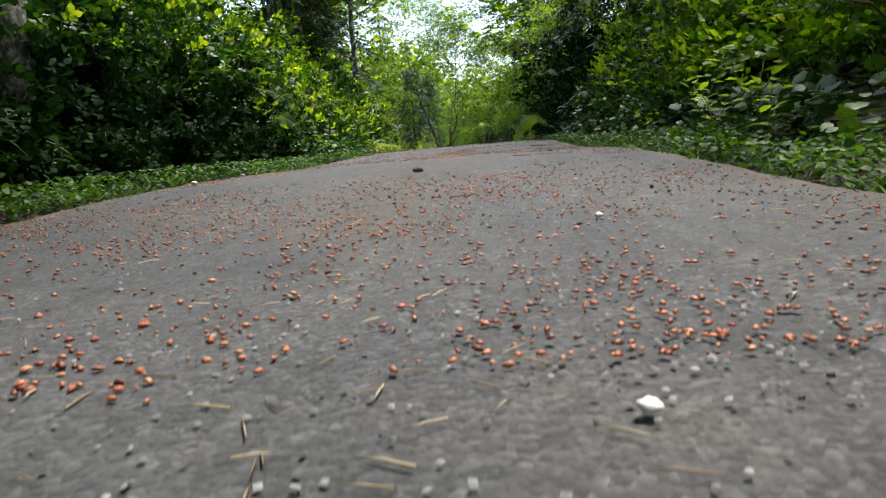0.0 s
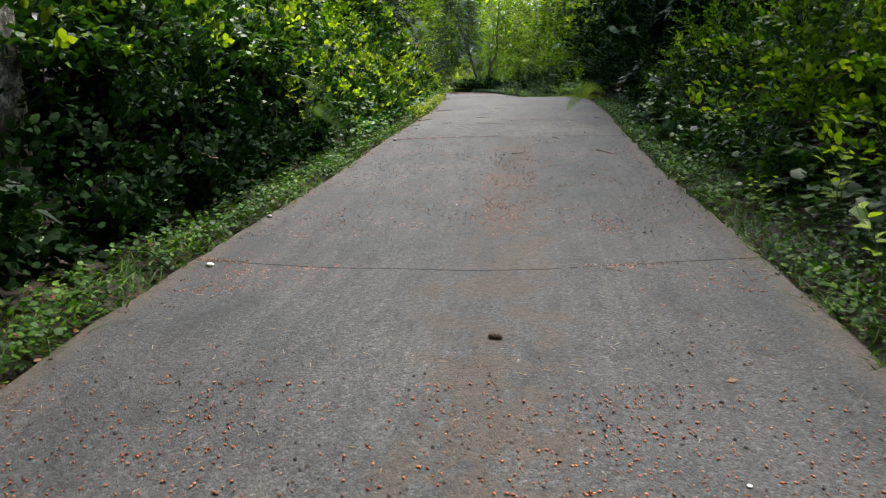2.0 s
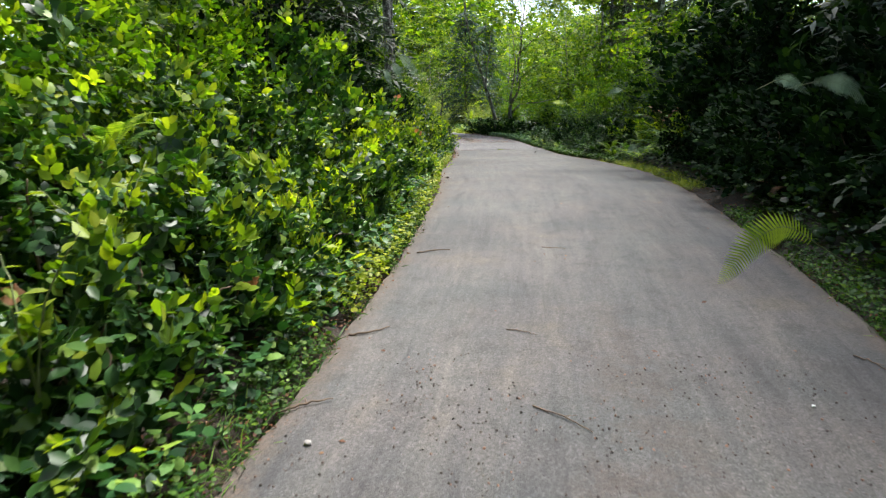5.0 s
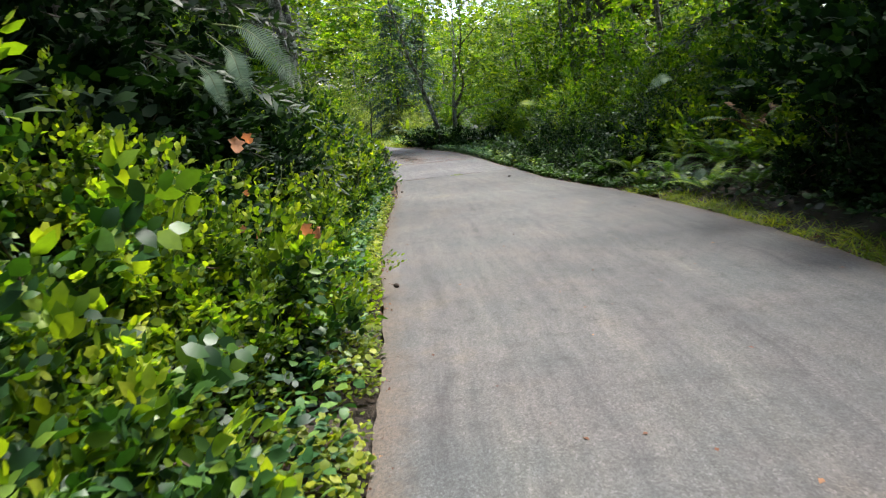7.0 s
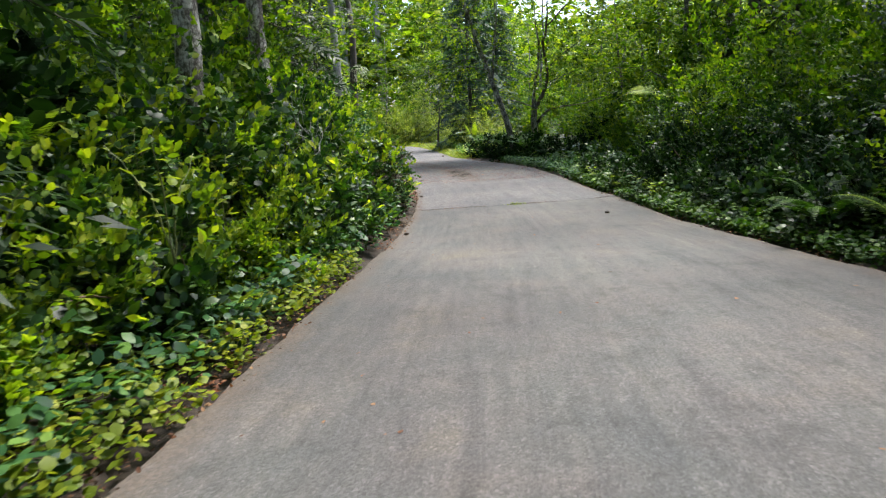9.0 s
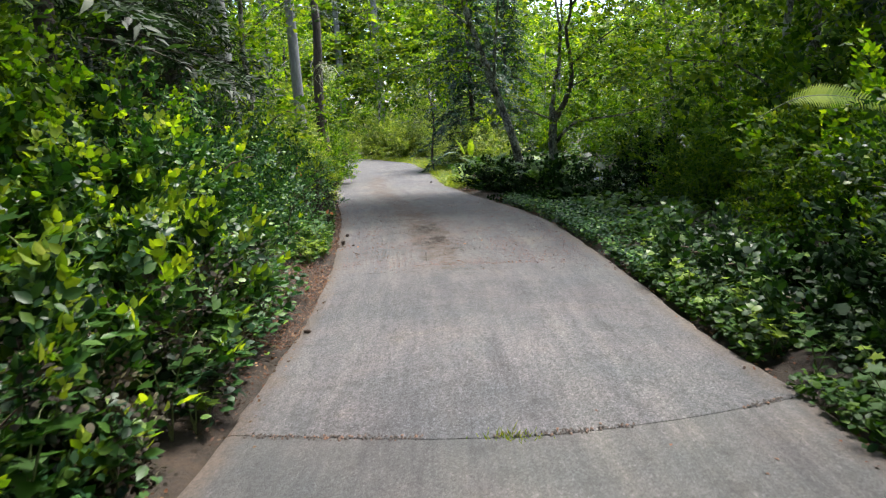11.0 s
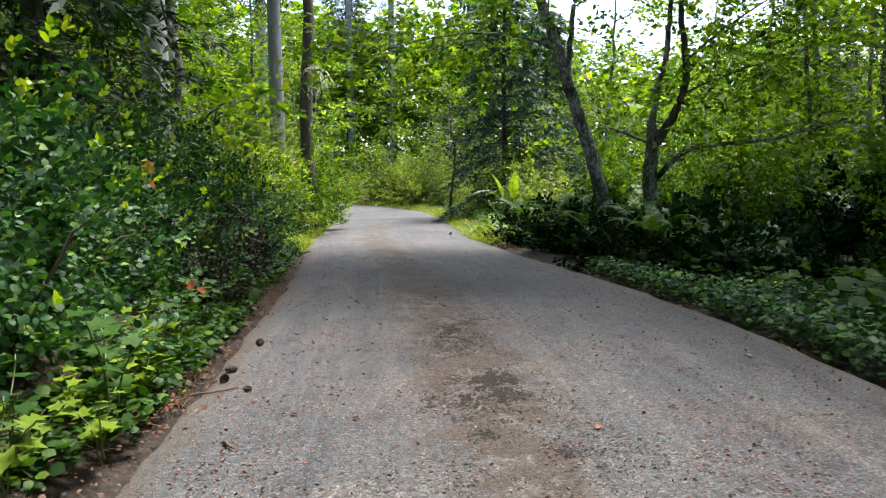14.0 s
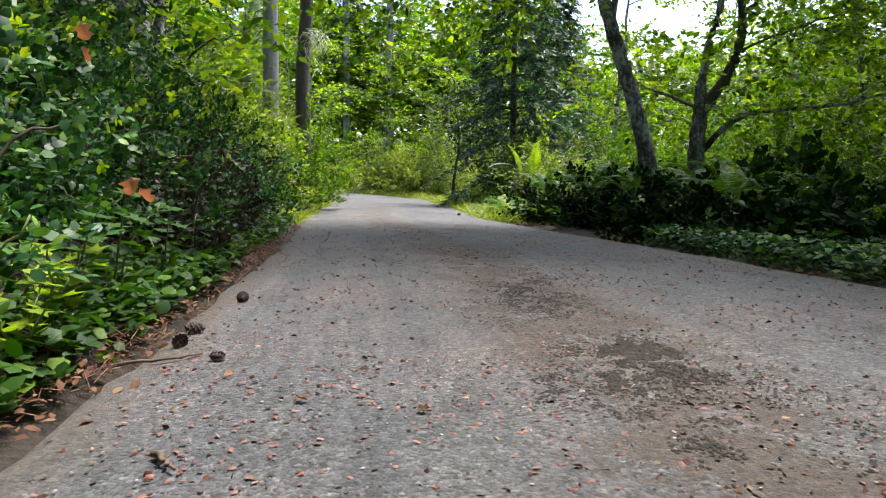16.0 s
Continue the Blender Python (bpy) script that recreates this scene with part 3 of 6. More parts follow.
# ---- plants ----
def make_shrub(name, label, mat, shape, seed, radius, height, twigs, leaf, count=9, low=0.1, group="shrubs beside the lane", twig=0.28, category="shrub", fresh=None, shoots=0.3):
    """A shrub of arching stems and leafy twigs in separate boughs, dense inside, with fresh shoots at the tips."""
    rng = np.random.default_rng(seed)
    thing = tagged(new(name), label, category, group)
    boughs = max(9, twigs // 16)
    phi, c = np.arange(boughs) * 2.4 + rng.uniform(-0.4, 0.4, boughs), (np.arange(boughs) + 0.3) / boughs
    s = np.sqrt(1 - c**2)
    heads = np.stack([np.cos(phi) * s, np.sin(phi) * s, c], 1)
    far = rng.uniform(0.62, 1.24, boughs)
    pick = rng.integers(0, boughs, twigs)
    out = unit(heads[pick] + rng.normal(0, 0.085, (twigs, 3)))
    out[:, 2] = np.abs(out[:, 2])
    rho = np.where(rng.random(twigs) < 0.62, 1 - 0.3 * rng.random(twigs) ** 1.6, rng.uniform(0.25, 0.75, twigs))
    size = np.array([radius, radius, height - low])
    org = out * (rho * far[pick])[:, None] * size + [0, 0, low]
    ahead = out * [1, 1, 0.6] + [0, 0, 0.25] + rng.normal(0, 0.45, (twigs, 3))
    outer = sprays(org - unit(ahead) * twig * 0.5, ahead, shape, twig, count, leaf, rng)
    m = 3 * twigs
    deep = unit(rng.normal(0, 1, (m, 3)))
    deep[:, 2] = np.abs(deep[:, 2])
    inner = deep * rng.uniform(0.1, 0.55, (m, 1)) * size + [0, 0, low]
    inner = scatter(OVAL4, inner, rng.normal(0, 1, (m, 3)), deep + rng.normal(0, 0.5, (m, 3)), leaf * rng.uniform(0.8, 1.15, m))
    part("foliage", mesh_of("foliage", *joined([outer, inner]), mat), thing, kind="stuff")
    if fresh:
        k = rng.integers(0, boughs, max(6, int(twigs * shoots)))
        k = k[rng.random(len(k)) < 0.35 + 0.65 * c[k]]
        d = unit(heads[k] + rng.normal(0, 0.11, (len(k), 3)))
        d[:, 2] = np.abs(d[:, 2])
        tips = d * (far[k] * rng.uniform(0.92, 1.07, len(k)))[:, None] * size + [0, 0, low]
        up = d * [0.7, 0.7, 0.3] + [0, 0, 0.55] + rng.normal(0, 0.25, (len(k), 3))
        part("fresh_growth", mesh_of("fresh_growth", *sprays(tips, up, shape, twig * 0.5, 5, leaf * 0.92, rng, 40, 0.55), fresh), thing, "fresh yellow-green leaves", "stuff")
    for i in range(4):
        k = rng.integers(0, twigs)
        tip = org[k] * 0.85
        base = rng.normal(0, 0.1 * radius, 3) * [1, 1, 0]
        mid = (base + tip) / 2 + [0, 0, 0.15 * height]
        part("stem", mesh_of("stem", *tube(curve_points([base - [0, 0, 0.1], mid, tip], 4, 0.01, rng), [0.013, 0.009, 0.004], 4), TWIG), thing)
    return thing


def frond_mesh(length, mat, arch=0.6, pairs=26, width=0.13, curl=0.0, name="frond"):
    """One fern frond: a bowed stalk with narrow leaflets in pairs."""
    s = np.linspace(0, 1, 12)
    line = np.stack([curl * s**2, s * (1 - 0.18 * s), arch * (1.15 * s - 1.05 * s**2)], 1) * length
    stalk = tube(line, [0.004, 0.0025, 0.0008], 3)
    t = np.linspace(0.16, 0.99, pairs)
    p = np.stack([np.interp(t, s, line[:, k]) for k in range(3)], 1)
    d = unit(np.stack([np.interp(t, s, np.gradient(line[:, k])) for k in range(3)], 1))
    side = unit(np.cross(d, [0, 0, 1.0]))
    top = np.cross(side, d)
    size = length * width * np.minimum(1.0, 0.45 + 2.4 * (t - 0.1)) * np.clip(1.06 - t**2.2, 0.08, 1)
    leaflet = (np.array([[-0.09, 0, 0], [0.09, 0, 0], [-0.08, 0.55, 0.03], [0.06, 0.55, 0.03], [0.02, 1, -0.04]]), np.array([[0, 1, 3], [0, 3, 2], [2, 3, 4]]))
    pieces = [stalk]
    for sg in (1, -1):
        pieces.append(scatter(leaflet, p, sg * side + 0.35 * d - 0.12 * top, top, np.stack([size * 1.15, size, size], 1)))
    return mesh_of(name, *joined(pieces), mat)


def make_fern(label, mats, seed, fronds, length, arch=0.75, name="sword_fern", group="ferns beside the lane"):
    """A crown of fronds, each a part."""
    rng = np.random.default_rng(seed)
    thing = tagged(new(name), label, "fern", group)
    meshes = [frond_mesh(length * k, m, arch * rng.uniform(0.8, 1.2), curl=rng.uniform(-0.15, 0.15)) for k in (1.0, 0.8) for m in mats]
    for i in range(fronds):
        ob = part("frond", meshes[i % len(meshes)], thing)
        ob.matrix_basis = pose(0, 0, 0.02, rng.uniform(2, 40), rng.uniform(-12, 12), 360 * i / fronds + rng.uniform(-14, 14))
    return thing


def make_tree(name, label, seed, height, trunk_r, spread_r, mat, bark, twigs, leaf, first=0.2, shape=PLAIN, count=12, lean=(0, 0), category="tree", limbs=13, twig=0.55, group="trees of the wood", droop=0.1):
    """A broadleaf tree: bent tapering trunk, limbs, and a crown of layered leafy twigs with gaps."""
    rng = np.random.default_rng(seed)
    thing = tagged(new(name), label, category, group)
    line = curve_points([(0, 0, -0.3), (0.1 * lean[0], 0.1 * lean[1], height * 0.2), (lean[0] * 0.5 + rng.normal(0, 0.15), lean[1] * 0.5, height * 0.55), (lean[0], lean[1], height)], 6, 0.03, rng)
    part("trunk", mesh_of("trunk", *tube(line, [trunk_r * 1.25, trunk_r, trunk_r * 0.7, trunk_r * 0.15], 8), bark), thing)
    org, ahead = [], []
    for i in range(limbs):
        h = first + (1 - first) * (i + 0.5) / limbs
        p = np.array([np.interp(h * height, line[:, 2], line[:, k]) for k in range(3)])
        a = i * 2.4 + rng.uniform(-0.5, 0.5)
        ln = spread_r * (1.1 - 0.75 * abs(h - 0.45)) * rng.uniform(0.7, 1.15)
        tip = p + np.array([np.cos(a) * ln, np.sin(a) * ln, ln * rng.uniform(0.05, 0.55)])
        mid = (p + tip) / 2 + [0, 0, 0.12 * ln]
        limb = curve_points([p, mid, tip], 6, 0.02, rng)
        part("limb", mesh_of("limb", *tube(limb, [trunk_r * 0.35, trunk_r * 0.2, 0.006], 5), bark), thing)
        m = twigs // limbs
        t = rng.uniform(0.25, 1.05, m)
        q = np.stack([np.interp(t, np.linspace(0, 1, len(limb)), limb[:, k]) for k in range(3)], 1)
        j = rng.normal(0, 1, (m, 3)) * [0.16 * ln, 0.16 * ln, 0.07 * ln]
        org.append(q + j)
        ahead.append(unit(j * [1, 1, 0.3]) + unit(tip - p) * 0.7 - [0, 0, droop])
    part("crown", mesh_of("crown", *sprays(np.concatenate(org), np.concatenate(ahead), shape, twig, count, leaf, rng, tilt=0.35), mat), thing, kind="stuff")
    return thing


def make_conifer(name, label, seed, height, trunk_r, reach, whorls, first, mat=None, bark=None, twigs=9):
    """A fir: straight trunk and whorls of drooping boughs of flat needle twigs."""
    rng = np.random.default_rng(seed)
    thing = tagged(new(name), label, "conifer", "conifers of the wood")
    line = curve_points([(0, 0, -0.3), (0, 0.05, height * 0.5), (0.1, 0, height)], 8)
    part("trunk", mesh_of("trunk", *tube(line, [trunk_r * 1.2, trunk_r, trunk_r * 0.75, 0.03], 10), bark or DARK_BARK), thing)
    org, ahead, boughs = [], [], []
    for i in range(whorls):
        h = first + (0.97 - first) * i / whorls
        for k in range(5):
            a = k * 1.257 + i * 0.7 + rng.uniform(-0.3, 0.3)
            ln = reach * (1.05 - h) ** 0.7 * rng.uniform(0.7, 1.15)
            d = np.array([np.cos(a), np.sin(a), 0])
            p = np.array([0, 0, h * height])
            s = np.linspace(0, 1, 6)[:, None]
            bough = p + d * ln * s + np.array([0, 0, 1.0]) * ln * (0.12 * s - 0.42 * s**2)
            boughs.append(tube(bough, [0.025, 0.015, 0.004], 4))
            t = rng.uniform(0.2, 1, twigs)
            q = np.stack([np.interp(t, s[:, 0], bough[:, c]) for c in range(3)], 1)
            sg = np.where(rng.random(twigs) < 0.5, 1, -1)[:, None]
            org.append(q)
            ahead.append(d * 0.6 + sg * np.cross(d, [0, 0, 1.0]) * rng.uniform(0.2, 1, (twigs, 1)) - [0, 0, 0.35])
    part("bough_frame", mesh_of("bough_frame", *joined(boughs), bark or DARK_BARK), thing, kind="stuff")
    part("crown", mesh_of("crown", *sprays(np.concatenate(org), np.concatenate(ahead), FLAT_NEEDLE, 0.6, 10, 0.28, rng, spread=50, tilt=0.2), mat or NEEDLE), thing, kind="stuff")
    return thing


def beside(side, y, off, **k):
    x = float(left_edge(y)) - off if side < 0 else float(right_edge(y)) + off
    return at(x, y, **k)


rng = np.random.default_rng(11)
U = rng.uniform

# salal bank beside the left edge: a low front row, a taller second row, and the thicket behind
SALAL_LABEL = "evergreen shrub with glossy oval leaves on the bank"
front = [make_shrub("salal_shrub", SALAL_LABEL, SALAL, OVAL, s, 0.62, 1.05, 140, 0.095, 8, 0.15, "salal bank", fresh=FRESH, shoots=0.32) for s in (1, 2, 3)]
lists = [[], [], []]
for i, y in enumerate(np.arange(8.3, 34.9, 0.72)):
    if not (17.5 < y < 29 and i % 3):
        lists[i % 3].append(beside(-1, y + U(-0.15, 0.15), 0.62 + U(-0.1, 0.12), turn=U(0, 360), size=U(0.8, 1.1)))
for p, l in zip(front, lists):
    spread(p, l)
second = [make_shrub("salal_shrub", SALAL_LABEL, SALAL, OVAL4, s, 0.9, 1.5, 230, 0.1, 8, 0.2, "salal bank", fresh=FRESH, shoots=0.35) for s in (4, 5)]
lists = [[], []]
for i, y in enumerate(np.arange(8.6, 36, 0.95)):
    if 20.2 < y < 25.6:
        continue
    if 18.0 < y < 26.0:
        lists[i % 2].append(beside(-1, y, 1.35 + U(-0.1, 0.2), turn=U(0, 360), size=U(0.7, 0.9)))
        continue
    lists[i % 2].append(beside(-1, y + U(-0.2, 0.2), 1.45 + U(-0.15, 0.2), turn=U(0, 360), size=U(0.85, 1.15)))
for p, l in zip(second, lists):
    spread(p, l)
hang = make_shrub("salal_shrub", "evergreen shrub arching over a black hollow", SALAL, OVAL4, 33, 0.95, 1.95, 210, 0.1, 8, 0.85, "salal bank", fresh=FRESH, shoots=0.3)
spread(hang, [beside(-1, y, o, turn=U(0, 360), size=s) for y, o, s in ((2.9, 1.75, 0.95), (3.8, 1.7, 1.0), (4.6, 1.7, 1.0), (5.6, 1.55, 1.0), (6.5, 1.35, 0.95), (7.3, 1.25, 0.95), (8.0, 1.15, 0.9), (6.9, 2.2, 1.2), (5.0, 2.4, 1.2))])
fresh = make_shrub("salal_shrub", "evergreen shrub with fresh yellow-green leaves", LIGHT, OVAL4, 31, 0.6, 0.8, 170, 0.062, 8, 0.05, "salal bank", fresh=FRESH, shoots=0.3)
spread(fresh, [beside(-1, y + U(-0.2, 0.2), 0.6 + U(-0.15, 0.5), turn=U(0, 360), size=U(0.6, 0.95)) for y in np.arange(12.5, 18, 0.8)] + [beside(-1, y + U(-0.2, 0.2), 0.72 + U(-0.1, 0.4), turn=U(0, 360), size=U(0.8, 1.1)) for y in np.arange(18, 29.5, 0.5)] + [beside(1, y + U(-0.3, 0.3), 1.9 + U(-0.2, 0.3), turn=U(0, 360), size=U(1.5, 1.9)) for y in np.arange(23.6, 29, 1.5)] + [beside(1, y, o, turn=U(0, 360), size=s) for y, o, s in ((37.6, 3.0, 1.0), (38.8, 3.4, 1.1), (40.0, 3.2, 1.0), (41.2, 3.8, 1.2), (42.4, 3.4, 1.0), (43.6, 3.9, 1.1), (39.4, 4.2, 1.2))] + [beside(-1, y, o, turn=U(0, 360), size=s, dz=0.15) for y, o, s in ((17.2, 0.85, 0.95), (17.8, 1.2, 1.0), (18.3, 0.8, 0.9), (18.7, 1.3, 1.05), (19.1, 0.9, 0.9))] + [at(-2.2, 19.2, 30, 0.95, 0.6), at(-2.0, 18.5, 200, 1.0, 0.35), at(-1.75, 19.4, 100, 0.8, 0.3), at(-2.5, 18.7, 300, 1.0, 0.75)])
thicket = [make_shrub("tall_shrub", "tall leafy shrub behind the bank", BRIGHT, PLAIN, s, 1.3, 2.7, 330, 0.11, 9, 0.3, "thicket behind the verge", 0.4, fresh=LIGHT, shoots=0.3) for s in (6, 7)]
lists = [[], []]
for i, y in enumerate(np.arange(-4, 37, 1.35)):
    if y < 8.5 or 18.0 < y < 26.5:
        continue
    lists[i % 2].append(beside(-1, y, 2.7 + U(-0.2, 0.4), turn=U(0, 360), size=U(0.85, 1.2)))
for i, y in enumerate(np.arange(24.5, 37, 1.5)):
    lists[i % 2].append(beside(1, y, 2.8 + U(-0.2, 0.4), turn=U(0, 360), size=U(0.8, 1.1)))
for i, y in enumerate(np.arange(37, 66, 2.2)):
    for off in ((5.2, 11.5) if y < 45 else (6.5,)):
        lists[i % 2].append(beside(1, y + U(-0.8, 0.8), off + U(-0.6, 0.8) - (0.8 if y > 52 else 0), turn=U(0, 360), size=U(0.8, 1.25)))
for i, y in enumerate(list(np.arange(4, 9, 2.4)) + list(np.arange(23.5, 36, 2.4))):
    lists[i % 2].append(beside(1, y, 4.6 + U(-0.3, 0.5), turn=U(0, 360), size=U(1.3, 1.6)))
for i, (x, y, z) in enumerate(((-7.3, 50.6, 0.75), (-7.7, 52.4, 0.85), (-8.4, 49.9, 0.9), (-7.0, 47.6, 0.7), (-9.2, 54.5, 0.9))):
    lists[i % 2].append(at(x, y, turn=U(0, 360), size=z))
for i, (y, o) in enumerate(((38.4, 4.4), (40.4, 4.3), (42.4, 4.6))):
    lists[i % 2].append(beside(1, y, o, turn=U(0, 360), size=1.45))
for i, (y, o) in enumerate(((32.5, 3.0), (42.6, 3.2))):
    lists[i % 2].append(beside(1, y, o, turn=U(0, 360), size=U(0.75, 0.95)))
for x in np.arange(-30, 16, 3.2):
    lists[0 if U() < 0.5 else 1].append(at(x, 80.5 + U(-1, 2), turn=U(0, 360), size=U(1.6, 2.2)))
for p, l in zip(thicket, lists):
    spread(p, l)

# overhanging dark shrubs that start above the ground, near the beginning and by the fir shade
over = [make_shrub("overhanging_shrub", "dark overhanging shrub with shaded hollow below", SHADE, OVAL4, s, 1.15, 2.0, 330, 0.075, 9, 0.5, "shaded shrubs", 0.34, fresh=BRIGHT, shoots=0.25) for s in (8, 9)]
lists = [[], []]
# leaves coloured near black, to stand for the shade under the left overhang
for p, l in zip([make_shrub("overhanging_shrub", "overhanging shrub with deep shade put into its leaf colour", DEEP_SHADE, OVAL4, s, 1.15, 2.0, 250, 0.11, 8, 0.5, "shaded shrubs", 0.34) for s in (108, 109)], (range(0, 5, 2), range(1, 5, 2))):
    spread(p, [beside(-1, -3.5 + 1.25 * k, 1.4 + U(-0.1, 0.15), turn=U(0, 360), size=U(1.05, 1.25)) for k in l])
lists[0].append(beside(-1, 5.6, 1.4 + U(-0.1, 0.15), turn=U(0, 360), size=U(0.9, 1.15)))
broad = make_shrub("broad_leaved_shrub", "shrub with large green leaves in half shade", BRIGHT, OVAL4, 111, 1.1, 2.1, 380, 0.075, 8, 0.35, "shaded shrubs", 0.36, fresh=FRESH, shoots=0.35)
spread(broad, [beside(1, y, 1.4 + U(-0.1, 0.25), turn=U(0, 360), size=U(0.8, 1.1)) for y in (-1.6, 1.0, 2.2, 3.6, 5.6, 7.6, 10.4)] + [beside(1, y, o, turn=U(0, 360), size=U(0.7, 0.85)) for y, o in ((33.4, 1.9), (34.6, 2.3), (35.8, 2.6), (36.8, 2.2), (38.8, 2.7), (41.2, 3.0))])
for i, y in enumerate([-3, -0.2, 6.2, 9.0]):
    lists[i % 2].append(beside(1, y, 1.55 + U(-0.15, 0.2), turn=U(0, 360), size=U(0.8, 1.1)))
# tall backing shrubs whose leaf colour carries the shade behind the verges
behind = make_shrub("overhanging_shrub", "tall shrub behind the verge, its leaves coloured as deep shade", DEEP_SHADE, OVAL4, 112, 1.15, 2.0, 250, 0.11, 8, 0.5, "shaded shrubs", 0.34)
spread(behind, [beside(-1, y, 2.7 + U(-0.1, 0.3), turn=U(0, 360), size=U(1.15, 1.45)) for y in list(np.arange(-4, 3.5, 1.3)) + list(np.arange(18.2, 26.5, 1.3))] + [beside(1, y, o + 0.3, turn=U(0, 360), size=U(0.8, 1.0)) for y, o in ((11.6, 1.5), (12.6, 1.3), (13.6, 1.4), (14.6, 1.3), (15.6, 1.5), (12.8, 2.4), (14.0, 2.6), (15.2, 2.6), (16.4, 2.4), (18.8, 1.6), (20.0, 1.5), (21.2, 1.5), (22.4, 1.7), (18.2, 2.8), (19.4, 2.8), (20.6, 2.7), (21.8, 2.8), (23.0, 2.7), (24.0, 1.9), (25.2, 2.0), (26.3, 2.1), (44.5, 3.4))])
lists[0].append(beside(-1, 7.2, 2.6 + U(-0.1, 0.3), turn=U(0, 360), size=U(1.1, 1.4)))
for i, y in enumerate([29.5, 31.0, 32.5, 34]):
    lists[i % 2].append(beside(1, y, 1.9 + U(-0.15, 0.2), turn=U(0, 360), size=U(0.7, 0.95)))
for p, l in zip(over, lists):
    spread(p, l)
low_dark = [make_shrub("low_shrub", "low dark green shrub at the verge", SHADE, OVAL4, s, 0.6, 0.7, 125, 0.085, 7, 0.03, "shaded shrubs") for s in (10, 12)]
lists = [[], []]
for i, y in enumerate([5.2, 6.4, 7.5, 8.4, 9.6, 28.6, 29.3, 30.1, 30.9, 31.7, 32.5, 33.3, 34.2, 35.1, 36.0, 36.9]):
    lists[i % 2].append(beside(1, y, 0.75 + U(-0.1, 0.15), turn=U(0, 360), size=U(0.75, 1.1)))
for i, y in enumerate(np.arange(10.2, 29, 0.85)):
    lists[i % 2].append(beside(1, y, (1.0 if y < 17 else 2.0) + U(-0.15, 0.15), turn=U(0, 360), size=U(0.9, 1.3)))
# low fill for the hollows: their shade is painted into the leaves
hollow = make_shrub("low_shrub", "low shrub with the hollow's deep shade put into its leaf colour", DEEP_SHADE, OVAL4, 115, 0.7, 0.95, 170, 0.08, 7, 0.02, "shaded shrubs")
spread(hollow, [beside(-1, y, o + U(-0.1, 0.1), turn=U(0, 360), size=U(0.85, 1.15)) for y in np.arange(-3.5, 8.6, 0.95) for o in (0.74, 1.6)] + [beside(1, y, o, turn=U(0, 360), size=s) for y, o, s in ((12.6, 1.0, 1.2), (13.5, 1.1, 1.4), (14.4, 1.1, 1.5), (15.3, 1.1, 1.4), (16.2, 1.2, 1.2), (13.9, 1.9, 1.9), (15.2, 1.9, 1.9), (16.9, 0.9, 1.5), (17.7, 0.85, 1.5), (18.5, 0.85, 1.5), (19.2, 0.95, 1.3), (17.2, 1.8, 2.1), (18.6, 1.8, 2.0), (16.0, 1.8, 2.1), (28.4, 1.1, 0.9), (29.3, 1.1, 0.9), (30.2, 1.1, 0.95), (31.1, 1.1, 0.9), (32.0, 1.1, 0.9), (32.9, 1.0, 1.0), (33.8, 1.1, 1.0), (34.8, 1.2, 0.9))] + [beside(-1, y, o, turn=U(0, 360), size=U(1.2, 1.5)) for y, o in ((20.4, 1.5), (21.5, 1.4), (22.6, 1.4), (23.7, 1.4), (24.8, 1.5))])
# near-black shrubs that paint the deep shade before the fern bank
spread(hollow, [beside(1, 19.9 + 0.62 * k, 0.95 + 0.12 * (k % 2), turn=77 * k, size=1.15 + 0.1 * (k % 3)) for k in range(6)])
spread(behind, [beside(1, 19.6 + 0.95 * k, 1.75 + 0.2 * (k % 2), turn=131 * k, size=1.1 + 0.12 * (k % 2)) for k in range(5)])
# the shade under the two trees is put into this leaf colour
mound = make_shrub("low_shrub", "low shrub by the trees with shade put into its leaf colour", DEEP_SHADE, OVAL4, 113, 0.6, 0.7, 125, 0.085, 7, 0.03, "shaded shrubs")
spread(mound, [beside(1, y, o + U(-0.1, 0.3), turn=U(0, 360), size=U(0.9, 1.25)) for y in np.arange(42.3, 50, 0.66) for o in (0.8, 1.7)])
for p, l in zip(low_dark, lists):
    spread(p, l)
bank = [make_shrub("leafy_shrub", "broad-leaved shrub on the shaded bank", BANK, OVAL4, s, 0.8, 1.25, 330, 0.058, 8, 0.06, "bank at the bend", 0.24, fresh=FRESH, shoots=0.12) for s in (13, 14)]
lists = [[], []]
for i, y in enumerate(np.arange(35.6, 46.5, 0.8)):
    if y > 37.4:
        lists[i % 2].append(beside(-1, y, 0.92 + U(-0.1, 0.12), turn=U(0, 360), size=U(0.8, 1.05)))
    lists[(i + 1) % 2].append(beside(-1, y, 1.9 + U(-0.15, 0.3), turn=U(0, 360), size=U(1.1, 1.5)))
for p, l in zip(bank, lists):
    spread(p, l)
dull = make_shrub("withered_shrub", "twiggy withered shrub with dull brown leaves on the bank", WITHERED, OVAL4, 114, 0.7, 1.0, 170, 0.06, 7, 0.1, "bank at the bend")
spread(dull, [at(x, y, U(0, 360), s) for x, y, s in ((-4.15, 40.3, 0.8), (-4.55, 41.4, 0.85), (-4.9, 42.5, 0.8), (-2.15, 31.9, 0.75), (-2.45, 33.0, 0.85), (-2.6, 34.0, 0.8), (-2.5, 31.2, 0.9))])
light = [make_shrub("light_shrub", "leafy shrub, its pale yellow-green brightened to stand for open light", SUNNY, PLAIN, s, 1.2, 2.2, 300, 0.12, 8, 0.05, "light shrubs at the bend", 0.4) for s in (15, 16)]
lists = [[], []]
